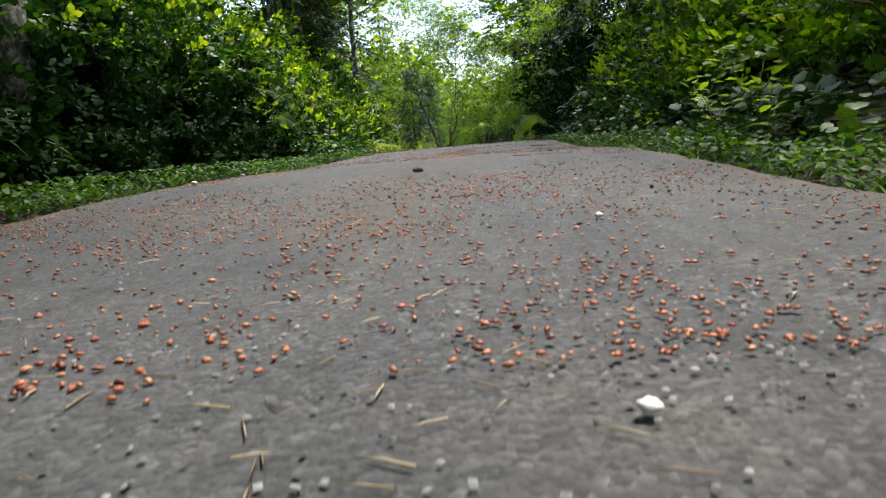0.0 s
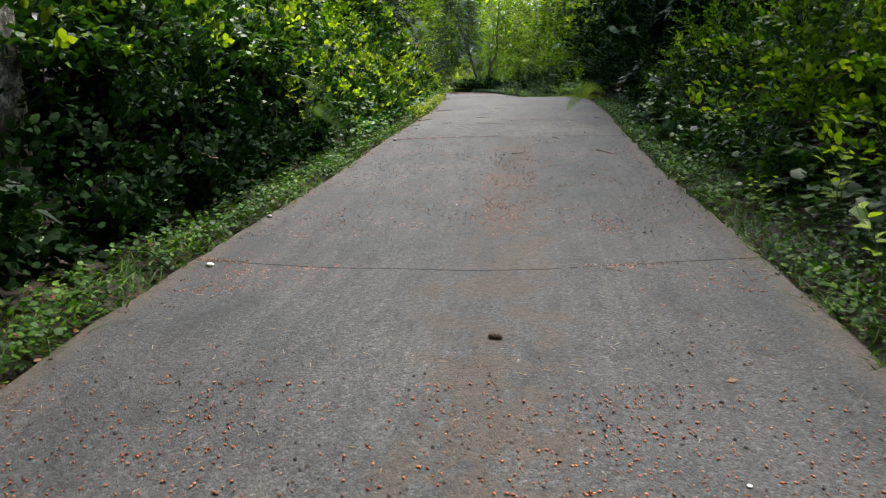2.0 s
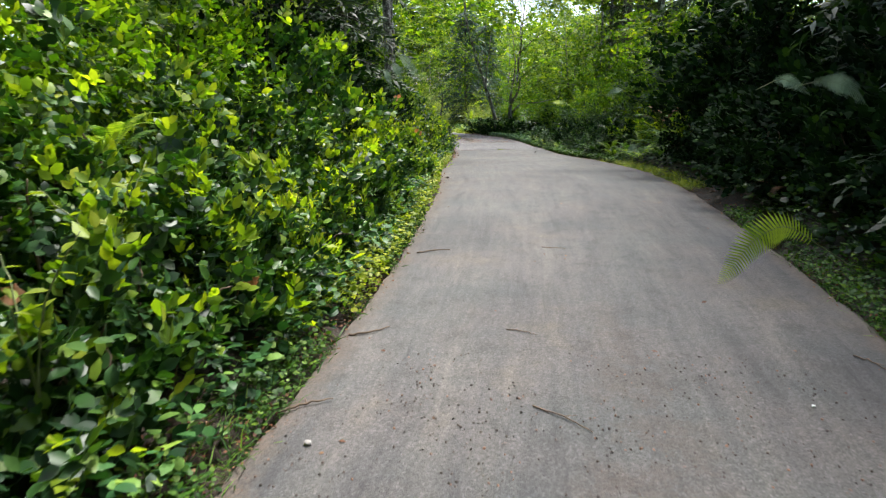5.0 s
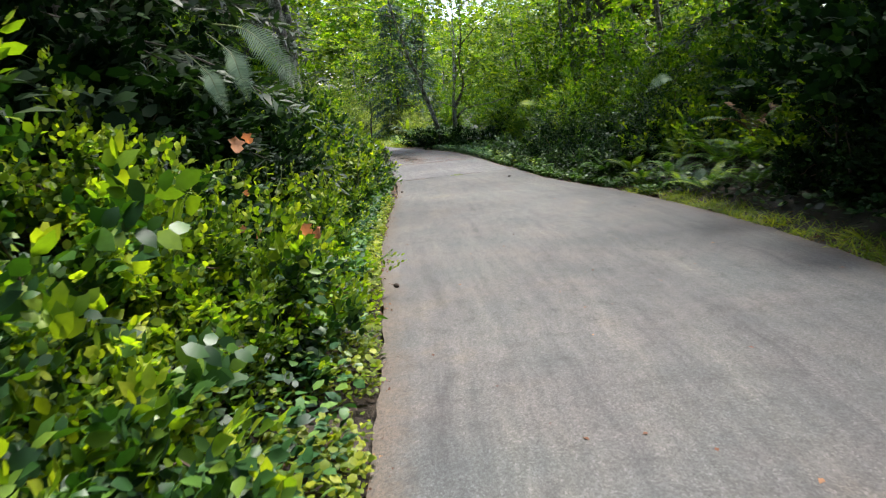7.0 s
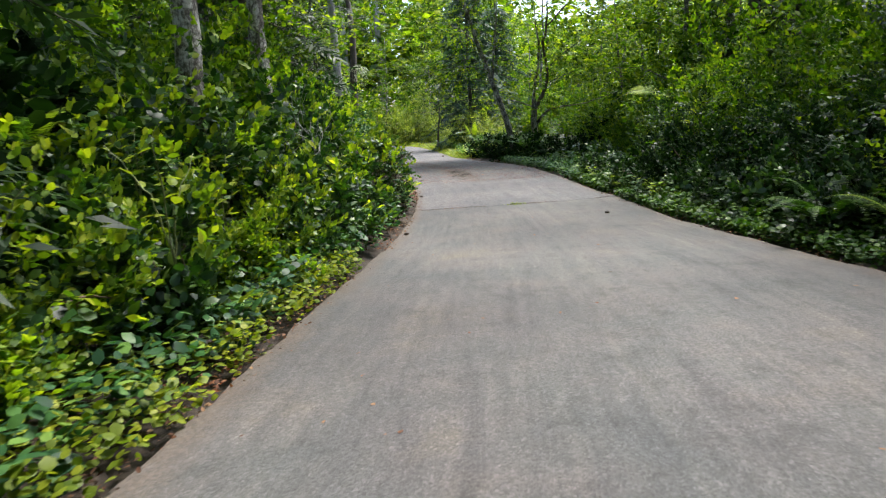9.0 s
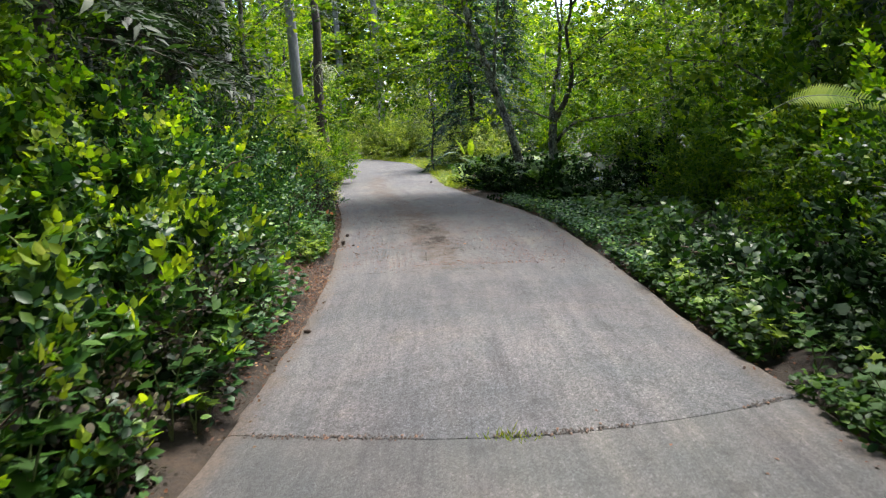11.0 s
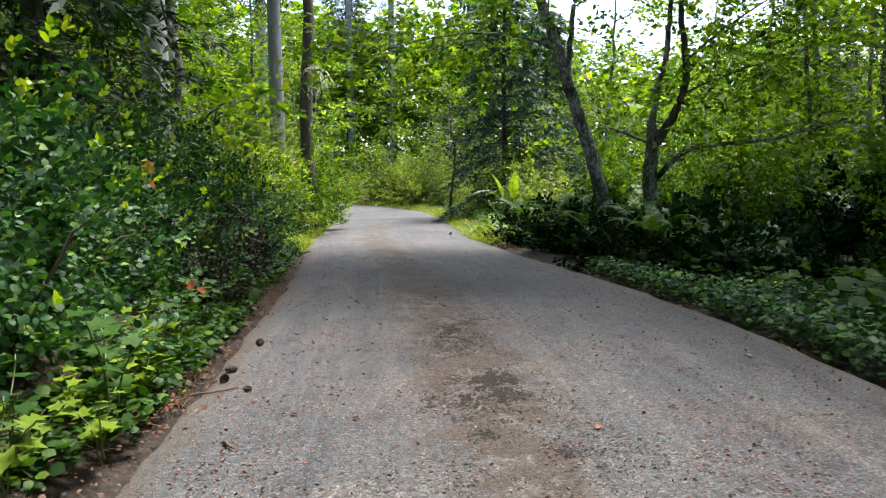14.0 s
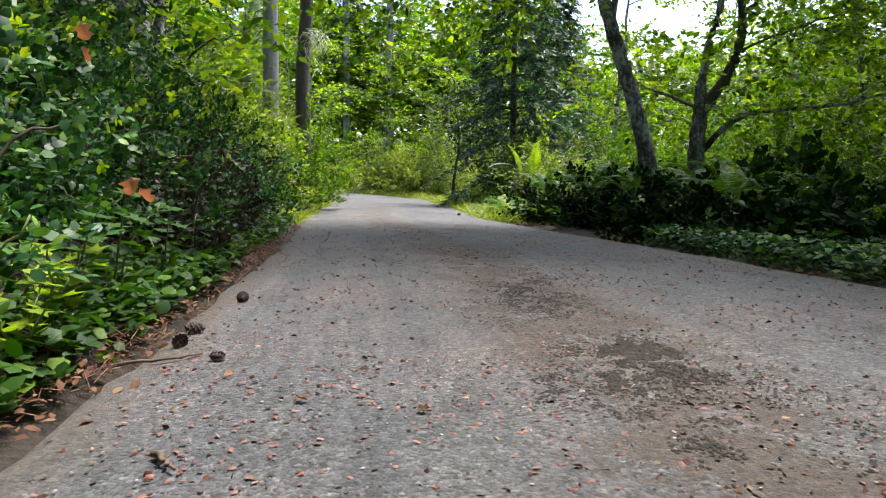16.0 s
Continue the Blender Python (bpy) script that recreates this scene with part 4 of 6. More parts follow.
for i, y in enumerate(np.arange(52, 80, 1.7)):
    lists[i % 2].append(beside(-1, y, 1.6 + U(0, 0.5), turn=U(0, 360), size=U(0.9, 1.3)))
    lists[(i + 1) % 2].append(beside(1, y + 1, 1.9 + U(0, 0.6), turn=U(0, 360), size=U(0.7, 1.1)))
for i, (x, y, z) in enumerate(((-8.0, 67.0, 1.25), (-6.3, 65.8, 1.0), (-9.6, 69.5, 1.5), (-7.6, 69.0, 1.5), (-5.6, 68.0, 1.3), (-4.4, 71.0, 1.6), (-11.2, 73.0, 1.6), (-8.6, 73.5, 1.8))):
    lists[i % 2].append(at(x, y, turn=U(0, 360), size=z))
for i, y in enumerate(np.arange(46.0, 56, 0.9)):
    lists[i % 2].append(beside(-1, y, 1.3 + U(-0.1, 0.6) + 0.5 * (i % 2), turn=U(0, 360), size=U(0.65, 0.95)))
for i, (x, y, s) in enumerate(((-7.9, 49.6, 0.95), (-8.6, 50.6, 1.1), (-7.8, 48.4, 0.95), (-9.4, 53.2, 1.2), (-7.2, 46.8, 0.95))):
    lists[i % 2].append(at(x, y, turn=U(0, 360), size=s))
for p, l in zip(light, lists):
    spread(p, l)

# ferns
fern_a = make_fern("dark green sword fern on the bank", [FERN], 21, 13, 0.95)
fern_b = make_fern("sword fern with some yellow-green fronds", [FERN, LIME_FERN], 22, 12, 0.85)
fern_c = make_fern("old fern with brown dead fronds", [DEAD_FERN, FERN], 23, 11, 0.9)
la, lb, lc = [], [], []
for y in np.arange(19.7, 29, 0.75):
    pair = [(la if U() < 0.35 else lb, beside(1, y, 0.45 + U(-0.1, 0.25), turn=U(0, 360), size=U(0.75, 1.1)))]
    pair.append((la if U() < 0.5 else lb, beside(1, y + 0.3, 1.3 + U(-0.15, 0.3), turn=U(0, 360), size=U(0.9, 1.25))))
    for row, m in pair:
        if y > 23.6:
            row.append(m)
lc += [at(3.7, 24.2, 40, 1.1, 0.7), at(3.75, 16.8, 10, 0.9), at(3.3, 8.4, 100, 0.8)]
for y, o in ((5.2, 0.8), (7.2, 0.9), (9.2, 0.8), (10.8, 0.9), (36.8, 1.5), (39.0, 1.6), (41.0, 1.3)):
    la.append(beside(1, y, o, turn=U(0, 360), size=U(0.7, 0.95)))
for y, o in ((24.6, 1.6), (25.2, 2.0), (24.1, 1.7), (43.5, 1.6), (45, 0.9), (46.5, 1.2), (47.8, 0.6), (49.0, 0.5), (49.6, 1.2), (50.5, 0.6), (51.5, 0.9)):
    lb.append(beside(1, y, o, turn=U(0, 360), size=U(0.8, 1.1)))
for y, o in ((43.2, 0.7), (44.0, 1.0), (44.8, 0.6), (45.6, 1.3), (46.4, 0.8), (47.2, 1.2), (48.0, 0.7), (44.4, 1.7), (46.0, 2.0)):
    la.append(beside(1, y, o, turn=U(0, 360), size=U(0.8, 1.05), dz=0.45))
for y, o in ((8.8, 1.2), (12.5, 1.6), (15.5, 1.5), (20.5, 1.4), (26, 1.5)):
    lb.append(beside(-1, y, o, turn=U(0, 360), size=U(0.7, 0.9), dz=0.75))
spread(fern_a, la), spread(fern_b, lb), spread(fern_c, lc)

# ---- trees ----
def branch(thing, points, radii, bark, seed, name="limb", sides=6):
    r = np.random.default_rng(seed)
    line = curve_points(points, 8, 0.008, r)
    part(name, mesh_of(name, *tube(line, radii, sides), bark), thing)
    return line


def crown_on(thing, lines, per, mat, leaf, seed, jitter=0.35, twig=0.5, count=11):
    r = np.random.default_rng(seed)
    org, ahead = [], []
    for line in lines:
        t = r.uniform(0.3, 1.0, per)
        q = np.stack([np.interp(t, np.linspace(0, 1, len(line)), line[:, k]) for k in range(3)], 1)
        j = r.normal(0, jitter, (per, 3)) * [1, 1, 0.6]
        org.append(q + j)
        ahead.append(j + unit(line[-1] - line[0]) * 0.4 - [0, 0, 0.15])
    part("crown", mesh_of("crown", *sprays(np.concatenate(org), np.concatenate(ahead), PLAIN, twig, count, leaf, r, tilt=0.35), mat), thing, kind="stuff")


leaning = tagged(new("alder_tree"), "leaning tree with mottled grey bark above a fern mound", "tree", "pair of trees at the bend")
lines = [branch(leaning, [(-0.55, 45.4, -0.3), (-0.87, 45.4, 1.14), (-1.16, 45.4, 2.07), (-1.44, 45.4, 2.92), (-1.83, 45.45, 4.18), (-2.3, 45.6, 6.0), (-2.6, 45.5, 8.5)], [0.14, 0.1, 0.088, 0.08, 0.07, 0.05, 0.02], BARK, 31, "trunk", 10)]
lines.append(branch(leaning, [(-1.3, 45.4, 2.5), (-1.21, 45.38, 3.41), (-1.12, 45.4, 4.07), (-0.9, 45.3, 6.0)], [0.05, 0.04, 0.03, 0.01], BARK, 32))
lines.append(branch(leaning, [(-1.42, 45.4, 2.9), (-2.2, 45.0, 3.1), (-3.2, 44.5, 2.95), (-3.9, 44.2, 2.7)], [0.025, 0.015, 0.01, 0.004], BARK, 33))
lines.append(branch(leaning, [(-1.7, 45.4, 3.8), (-2.5, 46.2, 4.5), (-3.6, 47.0, 4.9)], [0.03, 0.015, 0.005], BARK, 34))
lines.append(branch(leaning, [(-2.0, 45.5, 4.8), (-1.2, 44.2, 5.5), (-0.8, 43.0, 5.8)], [0.035, 0.02, 0.006], BARK, 35))
lines.append(branch(leaning, [(-2.2, 45.5, 5.6), (-3.6, 44.3, 6.0), (-4.8, 43.3, 5.9)], [0.035, 0.02, 0.006], BARK, 36))
# upper limbs added above the near view, to shade the lane below
lines.append(branch(leaning, [(-2.45, 45.55, 7.0), (-3.2, 43.8, 7.6), (-3.6, 42.0, 7.8)], [0.03, 0.02, 0.006], BARK, 38))
lines.append(branch(leaning, [(-2.5, 45.5, 7.6), (-1.3, 44.2, 8.2), (-0.6, 42.8, 8.3)], [0.03, 0.02, 0.006], BARK, 39))
# high crown added to fill the sky gap and darken the mound
top = branch(leaning, [(-2.6, 45.5, 8.4), (-2.8, 45.5, 10.5), (-2.7, 45.4, 12.5)], [0.025, 0.018, 0.006], BARK, 61)
high = [branch(leaning, [(-2.75, 45.5, z), (-2.75 + 1.3 * math.cos(a), 45.5 + 1.3 * math.sin(a), z + 0.5), (-2.75 + 2.7 * math.cos(a), 45.5 + 2.7 * math.sin(a), z + 0.6)], [0.02, 0.014, 0.005], BARK, 62 + k) for k, (z, a) in enumerate(((8.6, 0.3), (9.1, 2.2), (9.7, 4.3), (10.4, 1.2), (11.0, 3.3), (11.6, 5.4)))]
lines += high
crown_on(leaning, lines[1:] + lines[2:], 72, LIGHT, 0.12, 37, 0.55)

forked = tagged(new("alder_tree"), "forked dark-barked tree with a long low limb", "tree", "pair of trees at the bend")
base = branch(forked, [(0.0, 46.7, -0.3), (0.03, 46.7, 0.66), (0.02, 46.7, 1.14), (0.05, 46.7, 1.61), (0.03, 46.7, 1.98)], [0.15, 0.12, 0.11, 0.1, 0.07], BARK, 41, "trunk", 10)
lines = [branch(forked, [(0.05, 46.7, 1.55), (0.38, 46.7, 2.08), (0.53, 46.7, 2.54), (0.53, 46.7, 2.99), (0.45, 46.7, 3.76), (0.57, 46.7, 4.24), (0.7, 46.6, 6.0)], [0.085, 0.075, 0.065, 0.055, 0.045, 0.04, 0.015], DARK_BARK, 42)]
lines.append(branch(forked, [(0.04, 46.7, 1.9), (0.13, 46.72, 2.54), (0.24, 46.72, 3.0), (0.29, 46.7, 3.81), (0.23, 46.7, 4.35), (0.1, 46.9, 6)], [0.06, 0.055, 0.05, 0.04, 0.03, 0.01], BARK, 43))
lines.append(branch(forked, [(0.06, 46.7, 1.0), (0.46, 46.6, 1.43), (0.89, 46.5, 1.57), (1.74, 46.4, 1.63), (2.9, 46.2, 1.95)], [0.05, 0.045, 0.035, 0.025, 0.008], BARK, 44))
lines.append(branch(forked, [(0.03, 46.7, 1.62), (-0.46, 46.7, 1.84), (-0.89, 46.75, 1.98)], [0.03, 0.022, 0.008], BARK, 45))
lines.append(branch(forked, [(0.53, 46.7, 2.9), (1.1, 46.6, 3.35), (2.0, 46.3, 3.9)], [0.03, 0.02, 0.006], DARK_BARK, 46))
lines.append(branch(forked, [(0.5, 46.7, 2.4), (1.2, 46.5, 2.65), (2.1, 46.2, 2.9)], [0.02, 0.015, 0.005], DARK_BARK, 47))
lines.append(branch(forked, [(0.57, 46.7, 4.3), (1.4, 46.0, 5.0), (2.2, 45.2, 5.4)], [0.03, 0.02, 0.006], DARK_BARK, 48))
# two limbs added high up, to cast shade on lane and mound
lines.append(branch(forked, [(0.68, 46.6, 5.7), (0.2, 44.8, 6.6), (-0.4, 43.2, 7.0)], [0.03, 0.02, 0.006], DARK_BARK, 50))
lines.append(branch(forked, [(0.68, 46.6, 5.9), (1.8, 47.6, 6.8), (2.9, 48.2, 7.2)], [0.03, 0.02, 0.006], DARK_BARK, 50))
# added crown height that shades the mound from above
top = branch(forked, [(0.7, 46.6, 5.9), (0.9, 46.6, 8.0), (0.8, 46.5, 10.5)], [0.03, 0.02, 0.006], BARK, 71)
high = [branch(forked, [(0.85, 46.6, z), (0.85 + 1.2 * math.cos(a), 46.6 + 1.2 * math.sin(a), z + 0.5), (0.85 + 2.5 * math.cos(a), 46.6 + 2.5 * math.sin(a), z + 0.6)], [0.02, 0.014, 0.005], BARK, 72 + k) for k, (z, a) in enumerate(((7.0, 0.6), (7.6, 2.6), (8.2, 4.6), (8.9, 1.5), (9.6, 3.6)))]
lines += high + high
crown_on(forked, lines[2:] + lines[4:], 80, LIGHT, 0.12, 49, 0.5)

proto = [make_tree("broadleaf_tree", "slender broadleaf tree with layered yellow-green leaves", s, 8.5, 0.07, 2.4, LIGHT, BARK, 480, 0.2, 0.07, count=6, limbs=10, lean=(U(-0.6, 0.6), U(-0.6, 0.6))) for s in (51, 52, 53)]
lists = [[], [], []]
k = 0
for y in np.arange(-6, 36, 3.0):
    for side, off in ((-1, 4.4), (1, 3.9)):
        k += 1
        if side < 0 and (y < 8 or 17 < y < 27) or side > 0 and 9 < y < 23.5:
            continue
        lists[k % 3].append(beside(side, y + U(-0.7, 0.7) + off * 0.2, off + U(-0.3, 0.6), turn=U(0, 360), size=U(0.85, 1.2)))
for y in np.arange(36, 66, 3.6):
    for side, off in ((-1, 4.8), (-1, 8.5), (1, 9.0)):
        k += 1
        if side < 0 and y < 50:
            continue
        lists[k % 3].append(beside(side, y + U(-1, 1), off + U(-0.5, 1.2), turn=U(0, 360), size=U(0.9, 1.35)))
for x, y in ((7.5, 58), (-2.2, 66), (8.5, 54), (9.5, 47.5), (11, 52), (7.6, 50), (7, 45), (7.5, 40.5), (-7.2, 45.0), (4.4, 43.2), (5.6, 47.0), (3.6, 50.2), (5.2, 51.5), (-4.5, 70), (-0.5, 71), (9, 68), (-11.5, 57), (-13, 62), (-14.5, 68), (-11, 72), (-16, 74), (-8, 74)):
    k += 1
    lists[k % 3].append(at(x, y, turn=U(0, 360), size=U(0.8, 1.15)))
for x in np.arange(-36, 22, 4.2):
    k += 1
    if not 1 < x < 9:
        lists[k % 3].append(at(x, 84 + U(-3, 5), turn=U(0, 360), size=U(0.9, 1.15) if -8 < x < 1 else U(1.2, 1.7)))
# trees behind the start, never in view, added to close off light
for x in (-9, -5, -1, 3, 7, 10):
    k += 1
    lists[k % 3].append(at(x, -9 + U(-2, 0), turn=U(0, 360), size=U(1.0, 1.3)))
for p, l in zip(proto, lists):
    spread(p, l)

# tall trees added with dense crowns above the view, to shade lane and banks
shade_trees = make_tree("canopy_tree", "tall broadleaf tree added to shade the lane from above the view", 57, 11.5, 0.13, 3.7, LIGHT, BARK, 680, 0.3, 0.48, count=6, limbs=15, twig=0.7)
spread(shade_trees, [beside(s, y, o, turn=U(0, 360), size=U(0.92, 1.1)) for s, y, o in ((-1, 0.8, 1.3), (-1, 4.4, 1.5), (-1, -3, 2.4), (-1, 0.2, 2.2), (-1, 3.4, 2.5), (-1, 19.5, 3.5), (-1, 22.5, 3.3), (-1, 25.5, 3.5), (-1, 29.3, 2.0), (-1, 32.3, 2.2), (-1, 37, 4.4), (-1, 41, 4.6), (1, -3, 4.6), (1, 9, 5.4), (1, 16, 5.0), (1, 25.6, 5.4), (1, -6.5, 2.6), (-1, -6.5, 2.6), (1, 42.0, 6.0), (1, 43.8, 6.3))])

# several of these firs are added to shade dark stretches beside the lane
fir = make_conifer("fir_tree", "dark fir with drooping boughs", 61, 13, 0.16, 2.6, 14, 0.07, twigs=14)
spread(fir, [beside(1, 13.2, 3.0), beside(1, 18.6, 3.2, turn=15), beside(1, 21.4, 3.5, turn=200), beside(1, 15.8, 3.6, turn=30), beside(1, 10.5, 4.2, turn=77), beside(-1, 0.2, 3.2, turn=50), beside(-1, 2.8, 3.6, turn=10), beside(-1, -2.4, 3.3, turn=140), beside(-1, 20.0, 3.4, turn=200), beside(-1, 22.5, 3.2, turn=230), beside(-1, 25.0, 3.6, turn=280), beside(-1, 37.5, 3.6, turn=33, size=0.8), beside(-1, 40.5, 3.4, turn=133, size=0.85), beside(-1, 43.5, 3.6, turn=233, size=0.8), beside(-1, 35.0, 4.2, turn=13), at(5.2, 39.3, 10, 0.75), at(-7.4, 40.2, 45, 0.9), at(-9.0, 43.6, 145, 1.0), at(-10.6, 48.0, 245, 1.0), beside(1, 14.4, 2.7, turn=300, size=0.9), at(6.8, 41.0, 60, 0.8), at(8.6, 44.5, 160, 0.9), beside(1, 30, 4.4, turn=120, size=0.9), at(-19, 90, 10, 1.6), at(-26, 80, 150, 1.5), at(-10, 98, 30, 1.7), at(11, 70, 80, 1.4)])
tall = make_conifer("tall_fir", "tall conifer with a bare pale grey trunk", 62, 22, 0.27, 3.0, 12, 0.42, bark=GREY_BARK)
spread(tall, [at(-8.4, 51.5, 0, 0.62), at(-14.6, 87.7, 60, 1.1), at(-17.5, 86, 60, 1.0), at(-8.5, 46.6, 100, 0.8), at(-15.5, 66, 300, 0.9)])
young_fir = make_conifer("young_fir", "young bluish green fir with drooping boughs", 63, 8.5, 0.09, 2.3, 15, 0.1, BLUE_NEEDLE, twigs=16)
spread(young_fir, [at(-3.2, 57.5, 80, 1.0), at(-2.0, 61, 10, 0.9)])


def far_woods():
    """Leaves of the woods that close the view, with an uneven top; unseen rims block low sky."""
    r = np.random.default_rng(65)
    n = 18000
    y1 = r.uniform(-14, 44, n)
    x1 = right_edge(y1) + 13 + 14 * r.random(n)
    y2 = r.uniform(-14, 84, n)
    x2 = left_edge(y2) - 10 - 12 * r.random(n)
    x3, y3 = r.uniform(-60, 40, 4 * n), r.uniform(84, 112, 4 * n)
    # band behind the start, out of view, added to block low light
    x4, y4 = r.uniform(-30, 30, n), r.uniform(-26, -13, n)
    x, y = np.concatenate([x1, x2, x3, x4]), np.concatenate([y1, y2, y3, y4])
    far = np.interp(x, [-60, -4, 1, 60], [3.5, 1.0, -4.0, -3.0])
    # raised before y 40, to keep low sky light off the lane
    rim = far + (9.0 - far) * np.clip((40 - y) / 10, 0, 1)
    top = rim + np.array([8.0 + 4.0 * noise.noise((0.13 * a, 0.13 * b, 3)) + 2.5 * noise.noise((0.5 * a, 0.5 * b, 8)) for a, b in zip(x, y)]) + np.clip(y - 84, 0, 10) * 0.7
    z = ground_z(x, np.clip(y, -40, 110)) + top * r.random(len(x))
    clump = np.array([noise.noise((0.55 * a, 0.55 * b, 0.8 * h)) for a, b, h in zip(x, y, z)]) > -0.35
    p = np.stack([x, y, z], 1)[clump]
    a = r.uniform(0, 2 * np.pi, len(p))
    d = np.stack([np.cos(a), np.sin(a), r.normal(-0.2, 0.3, len(p))], 1)
    up = np.array([0, 0, 1.0]) + r.normal(0, 0.5, (len(p), 3))
    me = mesh_of("far_woods", *scatter(PLAIN, p, d, up, r.uniform(0.4, 0.85, len(p)) * np.where(p[:, 2] > 6, 1.5, 1.0)), LIGHT)
    return tagged(new("far_woods", me), "green woods that close the view, with unseen rims that block low sky", "woods", kind="stuff")


far_woods()

# ---- low plants and litter along the edges ----
def along(rng, n, y0, y1, side, o0, o1):
    y = rng.uniform(y0, y1, n)
    o = o0 + (o1 - o0) * rng.random(n) ** 1.3
    x = left_edge(y) - o if side < 0 else right_edge(y) + o
    return x, y


def verge(name, label, mat, shape, n, y0, y1, side, o0, o1, tall, leaf, seed):
    r = np.random.default_rng(seed)
    x, y = along(r, n, y0, y1, side, o0, o1)
    keep = np.array([noise.noise((1.6 * a, 1.6 * b, seed)) for a, b in zip(x, y)]) > -0.22
    x, y = x[keep], y[keep]
    z = ground_z(x, y) + r.random(len(x)) * tall
    a = r.uniform(0, 2 * np.pi, len(x))
    d = np.stack([np.cos(a), np.sin(a), r.normal(0.25, 0.35, len(x))], 1)
    up = np.array([0, 0, 1.0]) + r.normal(0, 0.35, (len(x), 3))
    me = mesh_of(name, *scatter(shape, np.stack([x, y, z], 1), d, up, leaf * r.uniform(0.5, 1.3, len(x))), mat)
    return tagged(new(name, me), label, "plants", kind="stuff")


verge("verge_plants", "low green leaves and moss along the lane", GRASS, ROUND, 15000, -4, 17, -1, 0.0, 0.4, 0.13, 0.034, 71)
verge("verge_plants", "low green leaves and moss along the lane", GRASS, ROUND, 20000, -4, 17, 1, 0.0, 0.7, 0.13, 0.034, 72)
verge("verge_grass", "short green grass at the lane's edge", GRASS, BLADE, 9000, -4, 17, -1, -0.04, 0.38, 0.01, 0.13, 110)
verge("verge_grass", "short green grass at the lane's edge", GRASS, BLADE, 9000, -4, 17, 1, -0.04, 0.6, 0.01, 0.13, 111)
verge("low_leaves", "low dark leaves under the bank's shrubs", BANK, OVAL4, 14500, 8.3, 35.7, -1, 0.12, 1.5, 0.3, 0.085, 88)
# floor leaves of the left hollow, coloured as dark as its shade
verge("low_leaves", "low leaves under the shrubs, coloured as deep shade", DEEP_SHADE, OVAL4, 2200, -4, 8, -1, 0.3, 1.9, 0.25, 0.085, 89)
verge("low_leaves", "low green leaves above the bare bank", BANK, OVAL4, 2200, 34.8, 37.6, -1, 0.5, 1.6, 0.3, 0.07, 112)
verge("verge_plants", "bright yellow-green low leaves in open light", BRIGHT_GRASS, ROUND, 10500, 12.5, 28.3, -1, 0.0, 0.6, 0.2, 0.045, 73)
verge("verge_plants", "low dark green leaves beside the lane", GRASS, ROUND, 12000, 26, 37, 1, 0.05, 0.7, 0.14, 0.055, 74)
verge("verge_plants", "low ground cover of bluish green leaves", BANK, ROUND, 14000, 36, 43.5, 1, 0.05, 1.3, 0.2, 0.048, 75)
verge("verge_plants", "low leaves at the foot of the bank", GRASS, ROUND, 6500, 37.2, 47, -1, 0.12, 0.6, 0.12, 0.055, 76)
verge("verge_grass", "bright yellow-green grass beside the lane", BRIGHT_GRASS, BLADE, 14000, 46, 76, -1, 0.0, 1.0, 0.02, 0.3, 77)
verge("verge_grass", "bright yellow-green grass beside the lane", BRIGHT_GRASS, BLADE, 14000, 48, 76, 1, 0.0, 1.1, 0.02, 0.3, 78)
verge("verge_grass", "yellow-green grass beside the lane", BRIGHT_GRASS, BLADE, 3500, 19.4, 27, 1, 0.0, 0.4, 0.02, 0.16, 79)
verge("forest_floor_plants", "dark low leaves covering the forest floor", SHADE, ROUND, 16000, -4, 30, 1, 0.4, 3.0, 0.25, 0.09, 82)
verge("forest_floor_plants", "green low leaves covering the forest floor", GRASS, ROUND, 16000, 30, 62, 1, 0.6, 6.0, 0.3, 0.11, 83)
# here the leaf colour itself holds the shade of the left hollow
verge("forest_floor_plants", "dark low leaves covering the forest floor", DEEP_SHADE, ROUND, 2500, -4, 8, -1, 0.4, 2.4, 0.2, 0.07, 84)
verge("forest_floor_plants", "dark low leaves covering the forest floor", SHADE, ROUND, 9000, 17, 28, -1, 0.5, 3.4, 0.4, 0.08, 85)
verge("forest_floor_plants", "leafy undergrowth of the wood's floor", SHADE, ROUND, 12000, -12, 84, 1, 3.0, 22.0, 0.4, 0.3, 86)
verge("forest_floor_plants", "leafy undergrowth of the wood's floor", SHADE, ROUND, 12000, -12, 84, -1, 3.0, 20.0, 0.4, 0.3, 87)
verge("leaf_litter", "brown dead leaves and needles beside the lane", DRY, OVAL, 15000, -4, 50, -1, -0.1, 0.5, 0.03, 0.03, 80)
verge("leaf_litter", "brown dead leaves and needles beside the lane", DRY, OVAL, 8000, -4, 50, 1, -0.08, 0.5, 0.03, 0.03, 81)


def surface_z(x, y):
    a, b = left_edge(y), right_edge(y)
    u = (x - a) / (b - a)
    return road_z(y) + 0.03 * (1 - (2 * u - 1) ** 2) + 0.003


